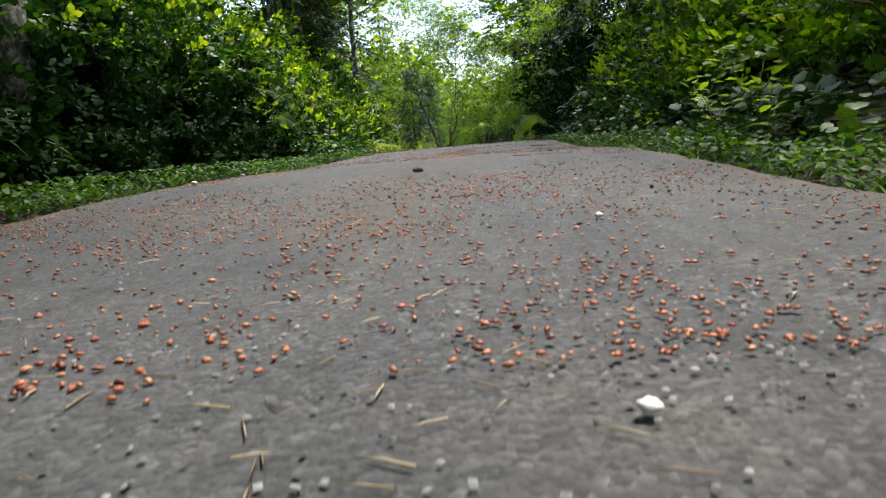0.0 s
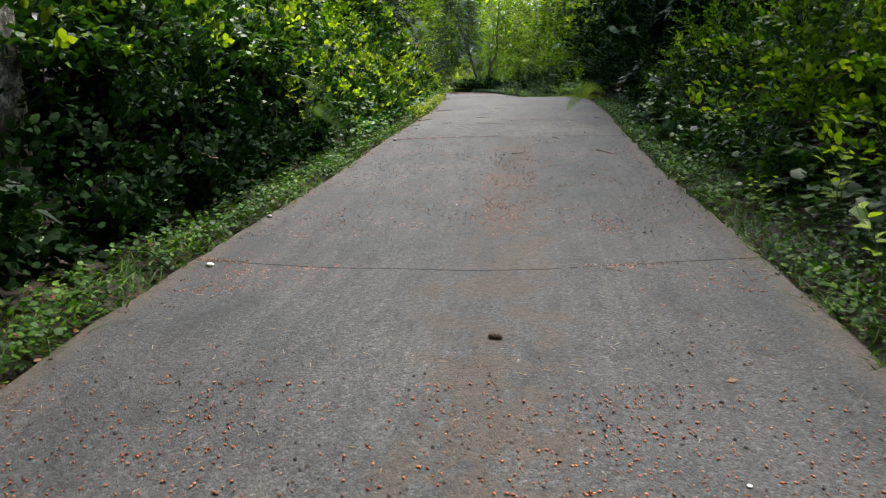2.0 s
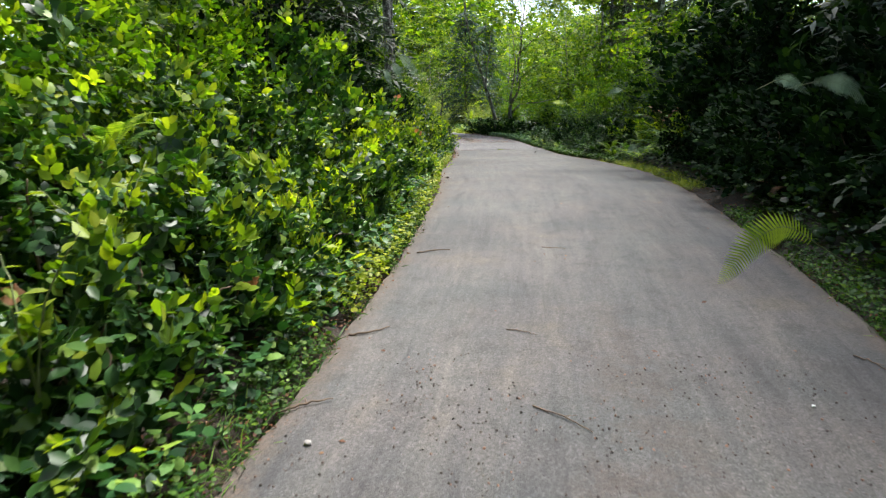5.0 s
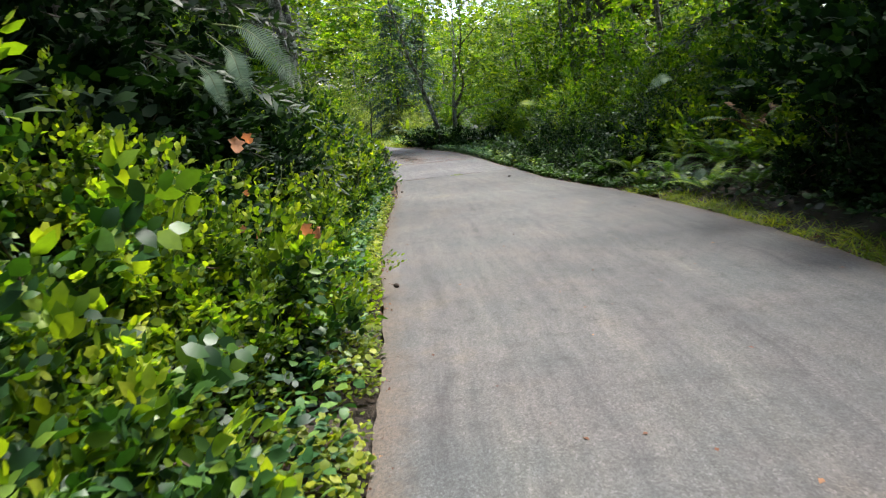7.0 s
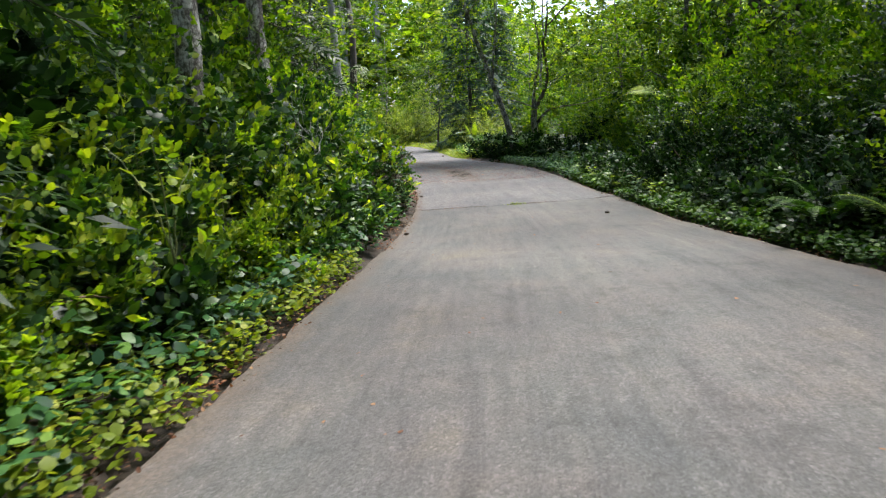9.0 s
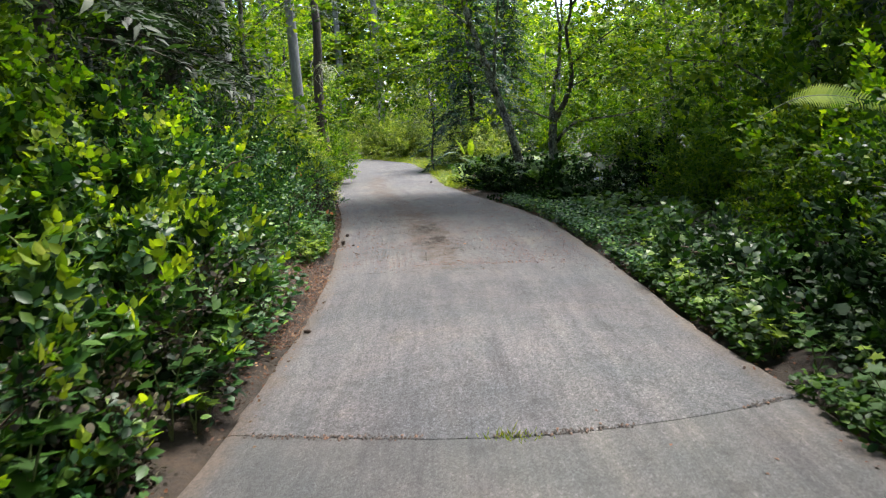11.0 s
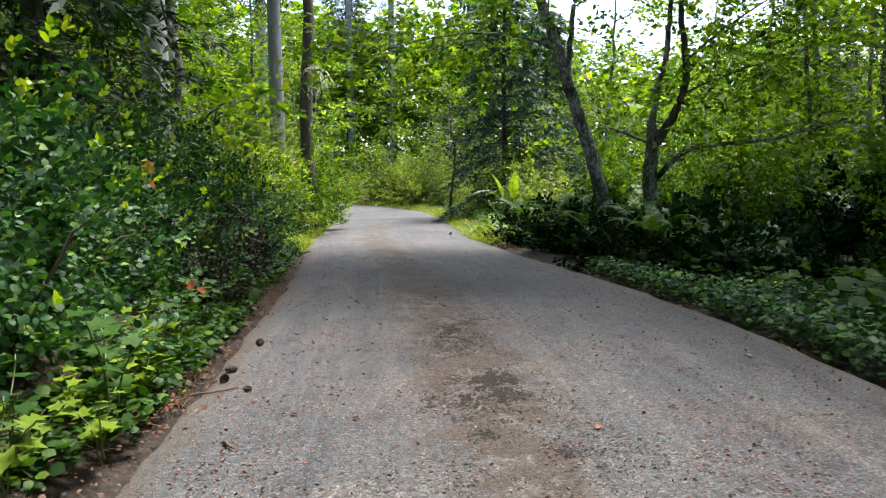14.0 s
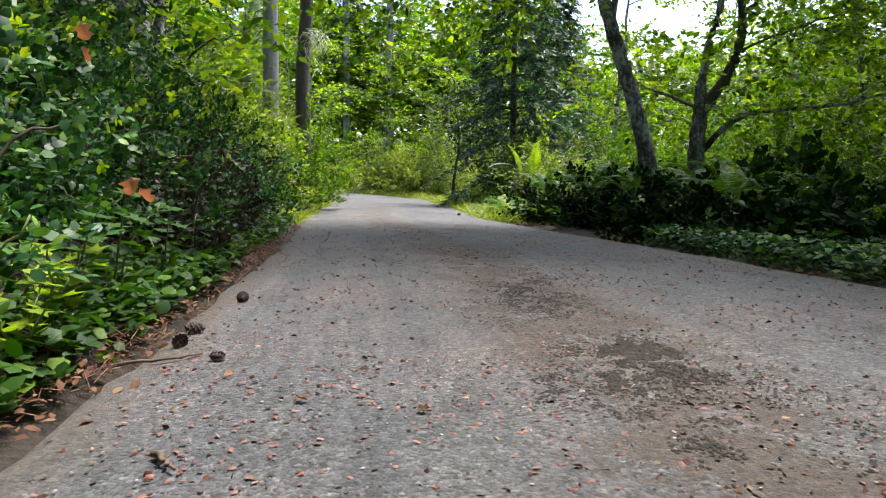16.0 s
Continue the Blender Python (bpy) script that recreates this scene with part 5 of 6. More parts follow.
def litter(name, label, mat, shape, n, y0, y1, size, seed, power=1.0, clump=0.0, flat=0.15, u0=0.03, u1=0.97, category="litter", stretch=(1, 1, 1)):
    """Small pieces strewn over the paving, some in drifts."""
    r = np.random.default_rng(seed)
    y = y0 + (y1 - y0) * r.random(3 * n) ** power
    u = r.uniform(u0, u1, 3 * n)
    x = left_edge(y) + u * (right_edge(y) - left_edge(y))
    w = np.array([noise.noise((2.2 * a, 1.4 * b, seed)) for a, b in zip(x, y)])
    keep = w > r.uniform(-0.5, 0.5, 3 * n) * (1 - clump) + 0.12 * clump
    x, y = x[keep][:n], y[keep][:n]
    a = r.uniform(0, 2 * np.pi, len(x))
    d = np.stack([np.cos(a), np.sin(a), r.normal(0, flat, len(x))], 1)
    up = np.array([0, 0, 1.0]) + r.normal(0, flat * 2.5, (len(x), 3))
    s = (size * r.uniform(0.55, 1.35, len(x)))[:, None] * np.array(stretch)
    pos = np.stack([x, y, surface_z(x, y)], 1)
    return tagged(new(name, mesh_of(name, *scatter(shape, pos, d, up, s), mat)), label, category, kind="stuff")


HUSK_SHAPE = (np.array([[0, -0.1, 0.02], [-0.28, 0.15, 0.1], [0, 0.15, 0.34], [0.28, 0.15, 0.1], [-0.3, 0.55, 0.08], [0, 0.55, 0.4], [0.3, 0.55, 0.08], [0, 1, 0.12], [0, 0.35, -0.02]]),
              np.array([[0, 2, 1], [0, 3, 2], [1, 2, 5], [1, 5, 4], [2, 3, 6], [2, 6, 5], [4, 5, 7], [5, 6, 7], [0, 1, 8], [0, 8, 3], [1, 4, 8], [3, 8, 6], [4, 7, 8], [6, 8, 7]]))
CHIP_SHAPE = (np.array([[-0.5, -0.3, 0], [0.4, -0.45, 0], [0.5, 0.35, 0], [-0.35, 0.5, 0], [-0.25, -0.15, 0.4], [0.25, -0.2, 0.45], [0.2, 0.25, 0.35]]),
              np.array([[0, 1, 5], [0, 5, 4], [1, 2, 6], [1, 6, 5], [2, 3, 6], [3, 4, 6], [3, 0, 4], [4, 5, 6]]))
STICK_SHAPE = (np.array([[-0.02, 0, 0], [0.02, 0, 0], [0, 0, 0.035], [-0.02, 0.5, 0.03], [0.02, 0.5, 0.03], [0, 0.5, 0.065], [0, 1, 0.01]]),
               np.array([[0, 1, 4], [0, 4, 3], [1, 2, 5], [1, 5, 4], [2, 0, 3], [2, 3, 5], [3, 4, 6], [4, 5, 6], [5, 3, 6]]))
litter("bud_husks", "red-brown fallen bud husks strewn over the paving", HUSK, HUSK_SHAPE, 3600, -0.3, 2.3, 0.0115, 91, 1.1, 0.1)
litter("bud_husks", "red-brown fallen bud husks in drifts", HUSK, HUSK_SHAPE, 1500, 3.2, 9.5, 0.012, 92, 1.6, 0.4)
litter("bud_husks", "red-brown fallen bud husks strewn over the lane", SCRAP, CHIP_SHAPE, 6500, 36.8, 45, 0.011, 93, 1.3, 0.3, stretch=(0.75, 1.3, 0.35))
litter("dry_needles", "pale dry needles and twigs on the paving", STRAW, STICK_SHAPE, 1100, -0.8, 5, 0.042, 94, 1.0, 0.2, 0.05)
litter("dark_crumbs", "dark crumbs of bark and soil on the paving", CRUMB, CHIP_SHAPE, 4200, 0.8, 12, 0.012, 95, 0.9, 0.2)
litter("bud_husks", "red-brown husks gathered along the middle of the paving", HUSK, HUSK_SHAPE, 420, 3.3, 6.6, 0.012, 113, 1.0, 0.45, 0.15, 0.48, 0.64)
litter("bark_crumbs", "dark crumbs along the middle of the paving", CRUMB, CHIP_SHAPE, 900, 3.2, 8.5, 0.011, 114, 1.0, 0.45, 0.15, 0.49, 0.62)
litter("bud_husks", "red-brown husks in a small drift", HUSK, HUSK_SHAPE, 60, 4.2, 4.6, 0.012, 115, 1.0, 0.0, 0.15, 0.74, 0.8)
litter("dark_crumbs", "dark crumbs of bark and leaf on the lane", CRUMB, PLAIN, 2600, 36.5, 46, 0.02, 96, 1.6, 0.35)
litter("stone_chips", "pale stone chips loose on the paving", CHIPS, CHIP_SHAPE, 3000, -0.85, 1.6, 0.0065, 97, 1.2, 0.0, stretch=(1, 1, 0.45))
litter("stone_chips", "pale stone chips loose on the lane", CHIPS, CHIP_SHAPE, 3500, 36.7, 41, 0.0065, 98, 1.4, 0.0, stretch=(1, 1, 0.5))
litter("dry_leaves", "small pale dry leaves on the lane", DRY, PLAIN, 200, 36.6, 46, 0.03, 99, 1.2, 0.1, 0.1)
litter("dry_leaves", "small dry leaves on the paving", DRY, PLAIN, 160, 2, 33, 0.035, 100, 1.0, 0.1, 0.1)
litter("bark_crumbs", "dark crumbly patch of soil and bark on the lane", CRUMB, CHIP_SHAPE, 1300, 37.2, 42.5, 0.006, 101, 1.2, 0.3, 0.15, 0.34, 0.56)
litter("leaf_scraps", "reddish-brown leaf scraps scattered over the lane", DRY, PLAIN, 2600, 36.8, 48, 0.017, 102, 1.5, 0.2, 0.2)


def soil_drifts(places, seed):
    """Dark crumbs of soil lying in drifts on the lane."""
    r = np.random.default_rng(seed)
    pos = np.concatenate([np.stack([r.normal(x, sx, n), r.normal(y, sy, n)], 1) for x, y, sx, sy, n in places])
    keep = np.array([noise.noise((7 * a, 5 * b, 4)) + 0.6 * noise.noise((19 * a, 15 * b, 7)) for a, b in pos]) > np.where(r.random(len(pos)) < 0.14, -9, 0.06)
    x, y = pos[keep].T
    a = r.uniform(0, 2 * np.pi, len(x))
    d = np.stack([np.cos(a), np.sin(a), 0 * a], 1)
    up = np.array([0, 0, 1.0]) + r.normal(0, 0.2, (len(x), 3))
    s = r.uniform(0.004, 0.012, len(x))[:, None] * np.array([1, 1, 0.35])
    me = mesh_of("soil_drift", *scatter(CHIP_SHAPE, np.stack([x, y, surface_z(x, y)], 1), d, up, s), SOIL)
    return tagged(new("soil_drift", me), "dark crumbly soil lying in drifts on the lane", "soil", kind="stuff")


soil_drifts(((-1.7, 38.72, 0.1, 0.1, 4200), (-1.74, 38.32, 0.11, 0.09, 3800), (-1.6, 38.5, 0.13, 0.12, 1500), (-1.9, 39.25, 0.1, 0.25, 2200), (-2.03, 39.75, 0.11, 0.3, 3600), (-1.63, 38.0, 0.03, 0.03, 150), (-2.4, 41.7, 0.15, 0.6, 900), (-1.3, 37.85, 0.06, 0.05, 160), (-1.15, 38.0, 0.25, 0.2, 260)), 103)

r = np.random.default_rng(104)
for cx, cy, w, n in ((0.45, 3.45, 0.2, 130), (1.3, 3.54, 0.14, 45), (-0.2, 3.52, 0.18, 60), (-0.35, 9.57, 0.3, 80)):
    x, y = r.normal(cx, w, n), r.normal(cy, 0.02, n)
    a = r.uniform(0, 2 * np.pi, n)
    me = mesh_of("bud_husks", *scatter(HUSK_SHAPE, np.stack([x, y, surface_z(x, y)], 1), np.stack([np.cos(a), np.sin(a), 0 * a], 1), np.array([0, 0, 1.0]) + r.normal(0, 0.3, (n, 3)), 0.016 * r.uniform(0.6, 1.3, n)), HUSK)
    tagged(new("bud_husks", me), "red bud husks gathered along a joint of the paving", "litter", kind="stuff")
# crumbs and husks caught in the joints
for y0, bow, skew, n in ((3.8, 0.36, 0, 700), (9.6, 0.06, 0, 350), (32.53, 0.08, 0.55, 500)):
    u = r.uniform(0.02, 0.98, n)
    u = u[np.array([noise.noise((4 * v, y0, 2)) for v in u]) > -0.15]
    y = y0 + skew * u**3 - bow * np.sin(np.pi * u) + r.normal(0, 0.016, len(u))
    x = left_edge(y) + u * (right_edge(y) - left_edge(y))
    a = r.uniform(0, 2 * np.pi, len(u))
    me = mesh_of("joint_crumbs", *scatter(CHIP_SHAPE, np.stack([x, y, surface_z(x, y)], 1), np.stack([np.cos(a), np.sin(a), 0 * a], 1), np.array([0, 0, 1.0]) + r.normal(0, 0.3, (len(u), 3)), 0.014 * r.uniform(0.5, 1.4, len(u))), CRUMB)
    tagged(new("joint_crumbs", me), "dark crumbs of soil caught in a joint of the paving", "litter", kind="stuff")
verge("needle_litter", "reddish dry needles at the lane's edge", RED_NEEDLE, STICK_SHAPE, 13000, 34, 43, -1, -0.22, 0.75, 0.015, 0.045, 105)
verge("leaf_litter", "small brown dead leaves at the lane's edge", DRY, PLAIN, 5500, 34, 43, -1, -0.22, 0.75, 0.015, 0.024, 106)

# bare soil of the bank with dead leaves and small clods
verge("dead_leaves", "curled brown dead leaves on the bare bank", DRY, OVAL, 320, 35.6, 37.5, -1, 0.0, 0.9, 0.02, 0.04, 108)
verge("soil_clods", "small dark clods in the bare soil of the bank", CRUMB, CHIP_SHAPE, 500, 35.6, 37.5, -1, 0.0, 0.9, 0.01, 0.022, 109)

# the husks that lie nearest the start, one by one
r = np.random.default_rng(107)
husk_mesh = mesh_of("bud_husk", HUSK_SHAPE[0], HUSK_SHAPE[1], HUSK)
for x, y, s in zip(r.uniform(-0.9, 1.9, 220), -0.35 + 1.5 * r.random(220) ** 0.9, r.uniform(0.009, 0.017, 220)):
    ob = tagged(new("bud_husk", husk_mesh), "red-brown fallen bud husk lying on the paving", "bud husk", "fallen bud husks")
    ob.matrix_basis = Matrix.LocRotScale((x, y, float(surface_z(np.array(x), np.array(y)))), Euler((r.normal(0, 0.2), r.normal(0, 0.3), r.uniform(0, 6.28))), (s, s, s))


# ---- single small plants, fronds, leaves, cones, stones and sticks ----
def leaf_mesh(shape, mat, name="leaf"):
    v, f = shape
    return mesh_of(name, v, f, mat)


def make_sprig(label, mat, shape, seed, height, leaves, leaf, name="sapling", group="small leafy plants at the verge"):
    """A thin shoot whose leaves are parts of their own."""
    r = np.random.default_rng(seed)
    thing = tagged(new(name), label, "plant", group)
    me = leaf_mesh(shape, mat)
    k = 0
    for s in range(3):
        a = s * 2.1 + r.uniform(-0.4, 0.4)
        tip = np.array([math.cos(a) * 0.4, math.sin(a) * 0.4, 0.75 + 0.25 * r.random()]) * height
        line = curve_points([(0, 0, -0.03), tip * [0.3, 0.3, 0.55], tip], 6, 0.004, r)
        part("stem", mesh_of("stem", *tube(line, [0.005, 0.004, 0.002], 4), GREEN_STEM), thing)
        for i in range(leaves // 3):
            t = 0.3 + 0.7 * (i + 0.5) / (leaves // 3)
            p = [float(np.interp(t, np.linspace(0, 1, len(line)), line[:, c])) for c in range(3)]
            ob = part("leaf", me, thing)
            size = leaf * r.uniform(0.7, 1.15)
            ob.matrix_basis = Matrix.LocRotScale(p, Euler((radians(r.uniform(-15, 35)), radians(r.uniform(-20, 20)), radians(i * 137 + s * 50 + r.uniform(-20, 20)))), (size,) * 3)
            k += 1
    return thing


pale_sprig = make_sprig("young shoot with large pale green leaves", LIME_FERN, OVAL, 201, 0.5, 15, 0.12)
spread(pale_sprig, [at(2.42, 2.4, 20, 0.75), at(2.5, 3.3, 100, 0.8), at(2.62, 3.05, 300, 1.1), at(2.5, 4.8, 60, 0.6), at(2.75, 4.3, 10, 0.9)])
green_sprig = make_sprig("bramble shoot with toothed green leaves", GRASS, LOBED, 202, 0.4, 15, 0.09, "bramble")
places = [beside(-1, y, o, turn=U(0, 360), size=U(0.8, 1.25)) for y, o in ((37.9, 0.25), (38.2, 0.45), (38.6, 0.3), (39.1, 0.35), (39.6, 0.3), (37.4, 0.4), (36.6, 0.75), (40.3, 0.3), (41.2, 0.35), (35.8, 0.7), (35.2, 0.25), (34.5, 0.3), (28.6, 0.2), (29.0, 0.35), (29.5, 0.25), (30.2, 0.3), (31.0, 0.25), (31.8, 0.3), (32.6, 0.2))]
places += [beside(1, y, o, turn=U(0, 360), size=U(0.7, 1.1)) for y, o in ((31.2, 0.25), (31.9, 0.35), (32.6, 0.2), (33.4, 0.3), (34.2, 0.25), (35.1, 0.3), (36.2, 0.2), (37.4, 0.3))]
places += [beside(-1, y, o, turn=U(0, 360), size=s, dz=z) for y, o, s, z in ((31.4, 0.35, 1.5, 0.1), (31.8, 0.2, 1.2, 0.0), (32.1, 0.5, 1.6, 0.15), (32.5, 0.3, 1.4, 0.0), (32.9, 0.5, 1.5, 0.2), (33.3, 0.3, 1.3, 0.0), (31.0, 0.6, 1.5, 0.4), (31.6, 0.75, 1.5, 0.5), (32.4, 0.8, 1.6, 0.55), (30.6, 0.5, 1.3, 0.2))]
spread(green_sprig, places)
lime_sprig = make_sprig("bramble shoot with fresh lime-green leaves", LIME_FERN, LOBED, 205, 0.35, 15, 0.085, "bramble")
spread(lime_sprig, [beside(-1, y, o, turn=U(0, 360), size=U(0.8, 1.15)) for y, o in ((37.2, 0.3), (37.45, 0.35), (37.6, 0.15), (37.9, 0.4), (38.15, 0.2), (38.5, 0.3), (36.9, 0.7), (38.9, 0.45), (31.3, 0.5), (32.7, 0.15))] + [beside(1, y, o, turn=U(0, 360), size=U(0.8, 1.2)) for y, o in ((32.2, 0.3), (33.0, 0.45), (33.8, 0.25), (34.6, 0.4), (35.4, 0.3), (36.6, 0.4))])
bright_sprig = make_sprig("leafy shoot with fresh yellow-green leaves", BRIGHT_GRASS, OVAL, 203, 0.55, 18, 0.085)
spread(bright_sprig, [beside(-1, y, 0.35 + U(0, 0.9), turn=U(0, 360), size=U(0.8, 1.4), dz=U(0.1, 0.7)) for y in np.arange(7.5, 30, 0.9)])
blue_sprig = make_sprig("shaded shoot with bluish green leaves", PALE_FERN, OVAL, 204, 0.5, 12, 0.075)
spread(blue_sprig, [beside(-1, y, 0.45 + U(0, 0.4), turn=U(0, 360), size=U(0.6, 0.9)) for y in (3.4, 4.1, 4.6, 5.3, 2.6)] + [beside(1, y, 0.6 + U(0, 0.3), turn=U(0, 360), size=U(0.6, 0.9)) for y in (5.6, 6.3, 7.4)])


def grass_tuft(x, y, seed):
    """A tuft of short blades growing out of a joint."""
    r = np.random.default_rng(seed)
    n = 90
    pos = np.stack([r.normal(x, 0.09, n), r.normal(y, 0.025, n)], 1)
    a = r.uniform(0, 2 * np.pi, n)
    z = np.full(n, float(surface_z(np.array(x), np.array(y))) - 0.006)
    way = np.stack([0.6 * np.cos(a), 0.6 * np.sin(a), np.ones(n)], 1)
    me = mesh_of("grass_tuft", *scatter(BLADE, np.column_stack([pos, z]), way, np.stack([-np.sin(a), np.cos(a), 0 * a], 1), np.stack([r.uniform(0.06, 0.1, n), r.uniform(0.02, 0.055, n), r.uniform(0.03, 0.06, n)], 1)), BRIGHT_GRASS)
    tagged(new("grass_tuft", me), "small tuft of grass growing from a joint of the lane", "grass")


grass_tuft(-0.2, 32.5, 501)


def lone_frond(label, mat, base, tip, length, arch, roll=0.0, name="fern_frond", category="fern frond"):
    """One frond that reaches from base towards tip, with a bow."""
    d = Vector(tip) - Vector(base)
    yaw = math.degrees(math.atan2(-d.x, d.y))
    pitch = math.degrees(math.atan2(d.z, math.hypot(d.x, d.y)))
    ob = tagged(new(name, frond_mesh(length, mat, arch, 30, 0.16)), label, category)
    ob.matrix_basis = pose(*base, pitch, roll, yaw)
    return ob


def bowed_frond(label, mat, points, reach, facing, wide=0.8):
    """A frond along a given bow, its leaflets spread in a plane that faces one way."""
    line = curve_points(points, 8)
    t = np.linspace(0.24, 0.985, 42)
    s = np.linspace(0, 1, len(line))
    p = np.stack([np.interp(t, s, line[:, k]) for k in range(3)], 1)
    dirs = unit(np.stack([np.interp(t, s, np.gradient(line[:, k])) for k in range(3)], 1))
    side = unit(np.cross(dirs, facing))
    size = reach * np.minimum(1, 0.4 + 3 * (t - 0.24)) * np.clip(1.08 - t**3, 0.1, 1)
    leaflet = (np.array([[-0.09, 0, 0], [0.09, 0, 0], [-0.08, 0.55, 0.03], [0.06, 0.55, 0.03], [0.02, 1, -0.04]]), np.array([[0, 1, 3], [0, 3, 2], [2, 3, 4]]))
    nrm = np.tile(unit(np.array(facing, float)), (42, 1))
    thing = tagged(new("fern_frond"), label, "fern frond")
    part("stalk", mesh_of("stalk", *tube(line, [0.005, 0.003, 0.001], 4), GREEN_STEM), thing)
    for sg in (1, -1):
        part("leaf_blade", mesh_of("leaf_blade", *scatter(leaflet, p, sg * side + 0.4 * dirs, nrm, np.stack([size * wide * 0.75, size, size], 1)), mat), thing)
    return thing


bowed_frond("yellow-green fern frond bowed over the lane's edge", LIME_FERN, [(3.31, 13.9, 0.17), (2.83, 13.8, 0.48), (2.52, 13.7, 0.65), (2.27, 13.65, 0.55), (2.11, 13.6, 0.35), (1.98, 13.55, 0.2)], 0.17, (0.2, -1.0, 0.45), 1.0)
HANG = "pale hanging fern frond on the bank"
bowed_frond(HANG, PALE_FERN, [(-1.75, 19.5, 2.5), (-1.5, 19.35, 2.42), (-1.32, 19.28, 2.22), (-1.18, 19.2, 2.02)], 0.11, (0.25, -1.0, 0.3))
bowed_frond(HANG, PALE_FERN, [(-1.8, 19.5, 2.45), (-1.62, 19.35, 2.3), (-1.56, 19.28, 2.16), (-1.52, 19.25, 2.0)], 0.09, (0.25, -1.0, 0.3))
bowed_frond(HANG, PALE_FERN, [(-1.95, 19.5, 2.35), (-1.78, 19.35, 2.2), (-1.72, 19.3, 2.08), (-1.66, 19.25, 1.94)], 0.08, (0.25, -1.0, 0.3))
bowed_frond("sword fern frond hanging from the bank", FERN, [(-1.5, 7.45, 0.75), (-1.3, 7.4, 0.66), (-1.12, 7.35, 0.55), (-0.99, 7.3, 0.38)], 0.11, (0.3, -1.0, 0.4), 0.75)
bowed_frond("sword fern frond hanging from the bank", FERN, [(-1.5, 7.3, 0.98), (-1.3, 7.25, 0.92), (-1.1, 7.2, 0.78), (-0.98, 7.15, 0.6)], 0.1, (0.3, -1.0, 0.4), 0.75)
DIM = "pale frosted fern frond in the shade"
bowed_frond(DIM, PALE_FERN, [(3.2, 15.8, 1.75), (3.5, 15.6, 1.82), (3.75, 15.5, 1.72), (4.0, 15.4, 1.42)], 0.13, (-0.3, -1.0, 0.3))
bowed_frond(DIM, PALE_FERN, [(2.9, 15.8, 1.75), (3.1, 15.7, 1.85), (3.2, 15.6, 1.8), (3.35, 15.5, 1.68)], 0.09, (-0.3, -1.0, 0.3))
bowed_frond("pale bracken frond above the shrubs", LIME_FERN, [(1.55, 34.7, 1.5), (1.8, 34.6, 1.62), (2.1, 34.55, 1.6), (2.5, 34.5, 1.45)], 0.13, (0.1, -0.8, 0.6), 1.1)
bowed_frond("pale fern frond over the bank", PALE_FERN, [(3.1, 25.2, 1.75), (2.85, 25.0, 1.9), (2.65, 24.9, 1.86), (2.45, 24.8, 1.72)], 0.1, (0.0, -1.0, 0.4))
bowed_frond("pale fern frond at the lane's edge", PALE_FERN, [(3.3, 24.5, 0.45), (3.15, 24.45, 0.58), (3.02, 24.4, 0.55), (2.95, 24.35, 0.4)], 0.09, (0.0, -1.0, 0.4))
lone_frond("pale fern frond below the trees", PALE_FERN, (-2.6, 48.6, 0.85), (-3.2, 48.0, 0.75), 0.8, 0.4)
lone_frond("lime fern frond below the trees", LIME_FERN, (-2.5, 48.9, 0.6), (-2.9, 48.7, 1.4), 0.9, 0.4)
lone_frond("lime fern frond below the trees", LIME_FERN, (-2.3, 48.5, 0.6), (-2.2, 48.2, 1.4), 0.9, 0.4)


def curled_leaf():
    """A shrivelled leaf: an oval blade folded along its midrib, with the tip rolled in."""
    v, f = [], []
    for i, t in enumerate(np.linspace(0, 1, 6)):
        w = 0.34 * math.sin(math.pi * min(1, 0.08 + 0.92 * t)) ** 0.7 * (1 + 0.4 * math.sin(13 * t))
        bend = 0.85 * t**1.6
        cx, cz = 0.9 * t - 0.1 * t * bend, 0.5 * (1 - math.cos(bend))
        for u in (-1, -0.5, 0, 0.5, 1):
            v.append((u * w, cx, cz + 0.5 * w * abs(u) ** 1.5 + 0.03 * math.sin(5 * u + 7 * t)))
    for i in range(5):
        for j in range(4):
            k = i * 5 + j
            f += [(k, k + 1, k + 6), (k, k + 6, k + 5)]
    return np.array(v), np.array(f)


CURLED = curled_leaf()


def dead_leaf(label, mat, x, y, z, size, turn, tip=0.0, shape=CURLED, name="dead_leaf"):
    ob = tagged(new(name, leaf_mesh(shape, mat, name)), label, "leaf")
    ob.matrix_basis = Matrix.LocRotScale((x, y, z), Euler((radians(tip), radians(15), radians(turn))), (size,) * 3)
    return ob


for x, y, z, s, a, tp in ((-3.9, 39.35, 1.1, 0.1, 200, 60), (-3.86, 39.3, 1.0, 0.08, 150, 70), (-3.28, 38.72, 0.46, 0.085, 240, 55), (-3.2, 38.7, 0.44, 0.07, 170, 40)):
    dead_leaf("withered orange leaf caught in the bank's shrubs", ORANGE, x, y, z, s, a, tp)
for x, z, s in ((-1.55, 1.72, 0.12), (-1.5, 1.76, 0.09), (-1.22, 1.2, 0.11), (-1.17, 1.17, 0.1), (-1.62, 1.25, 0.06)):
    dead_leaf("withered orange leaf caught in the bank's shrubs", ORANGE, x, 19 + U(-0.1, 0.1), z, s, U(0, 360), U(50, 80))
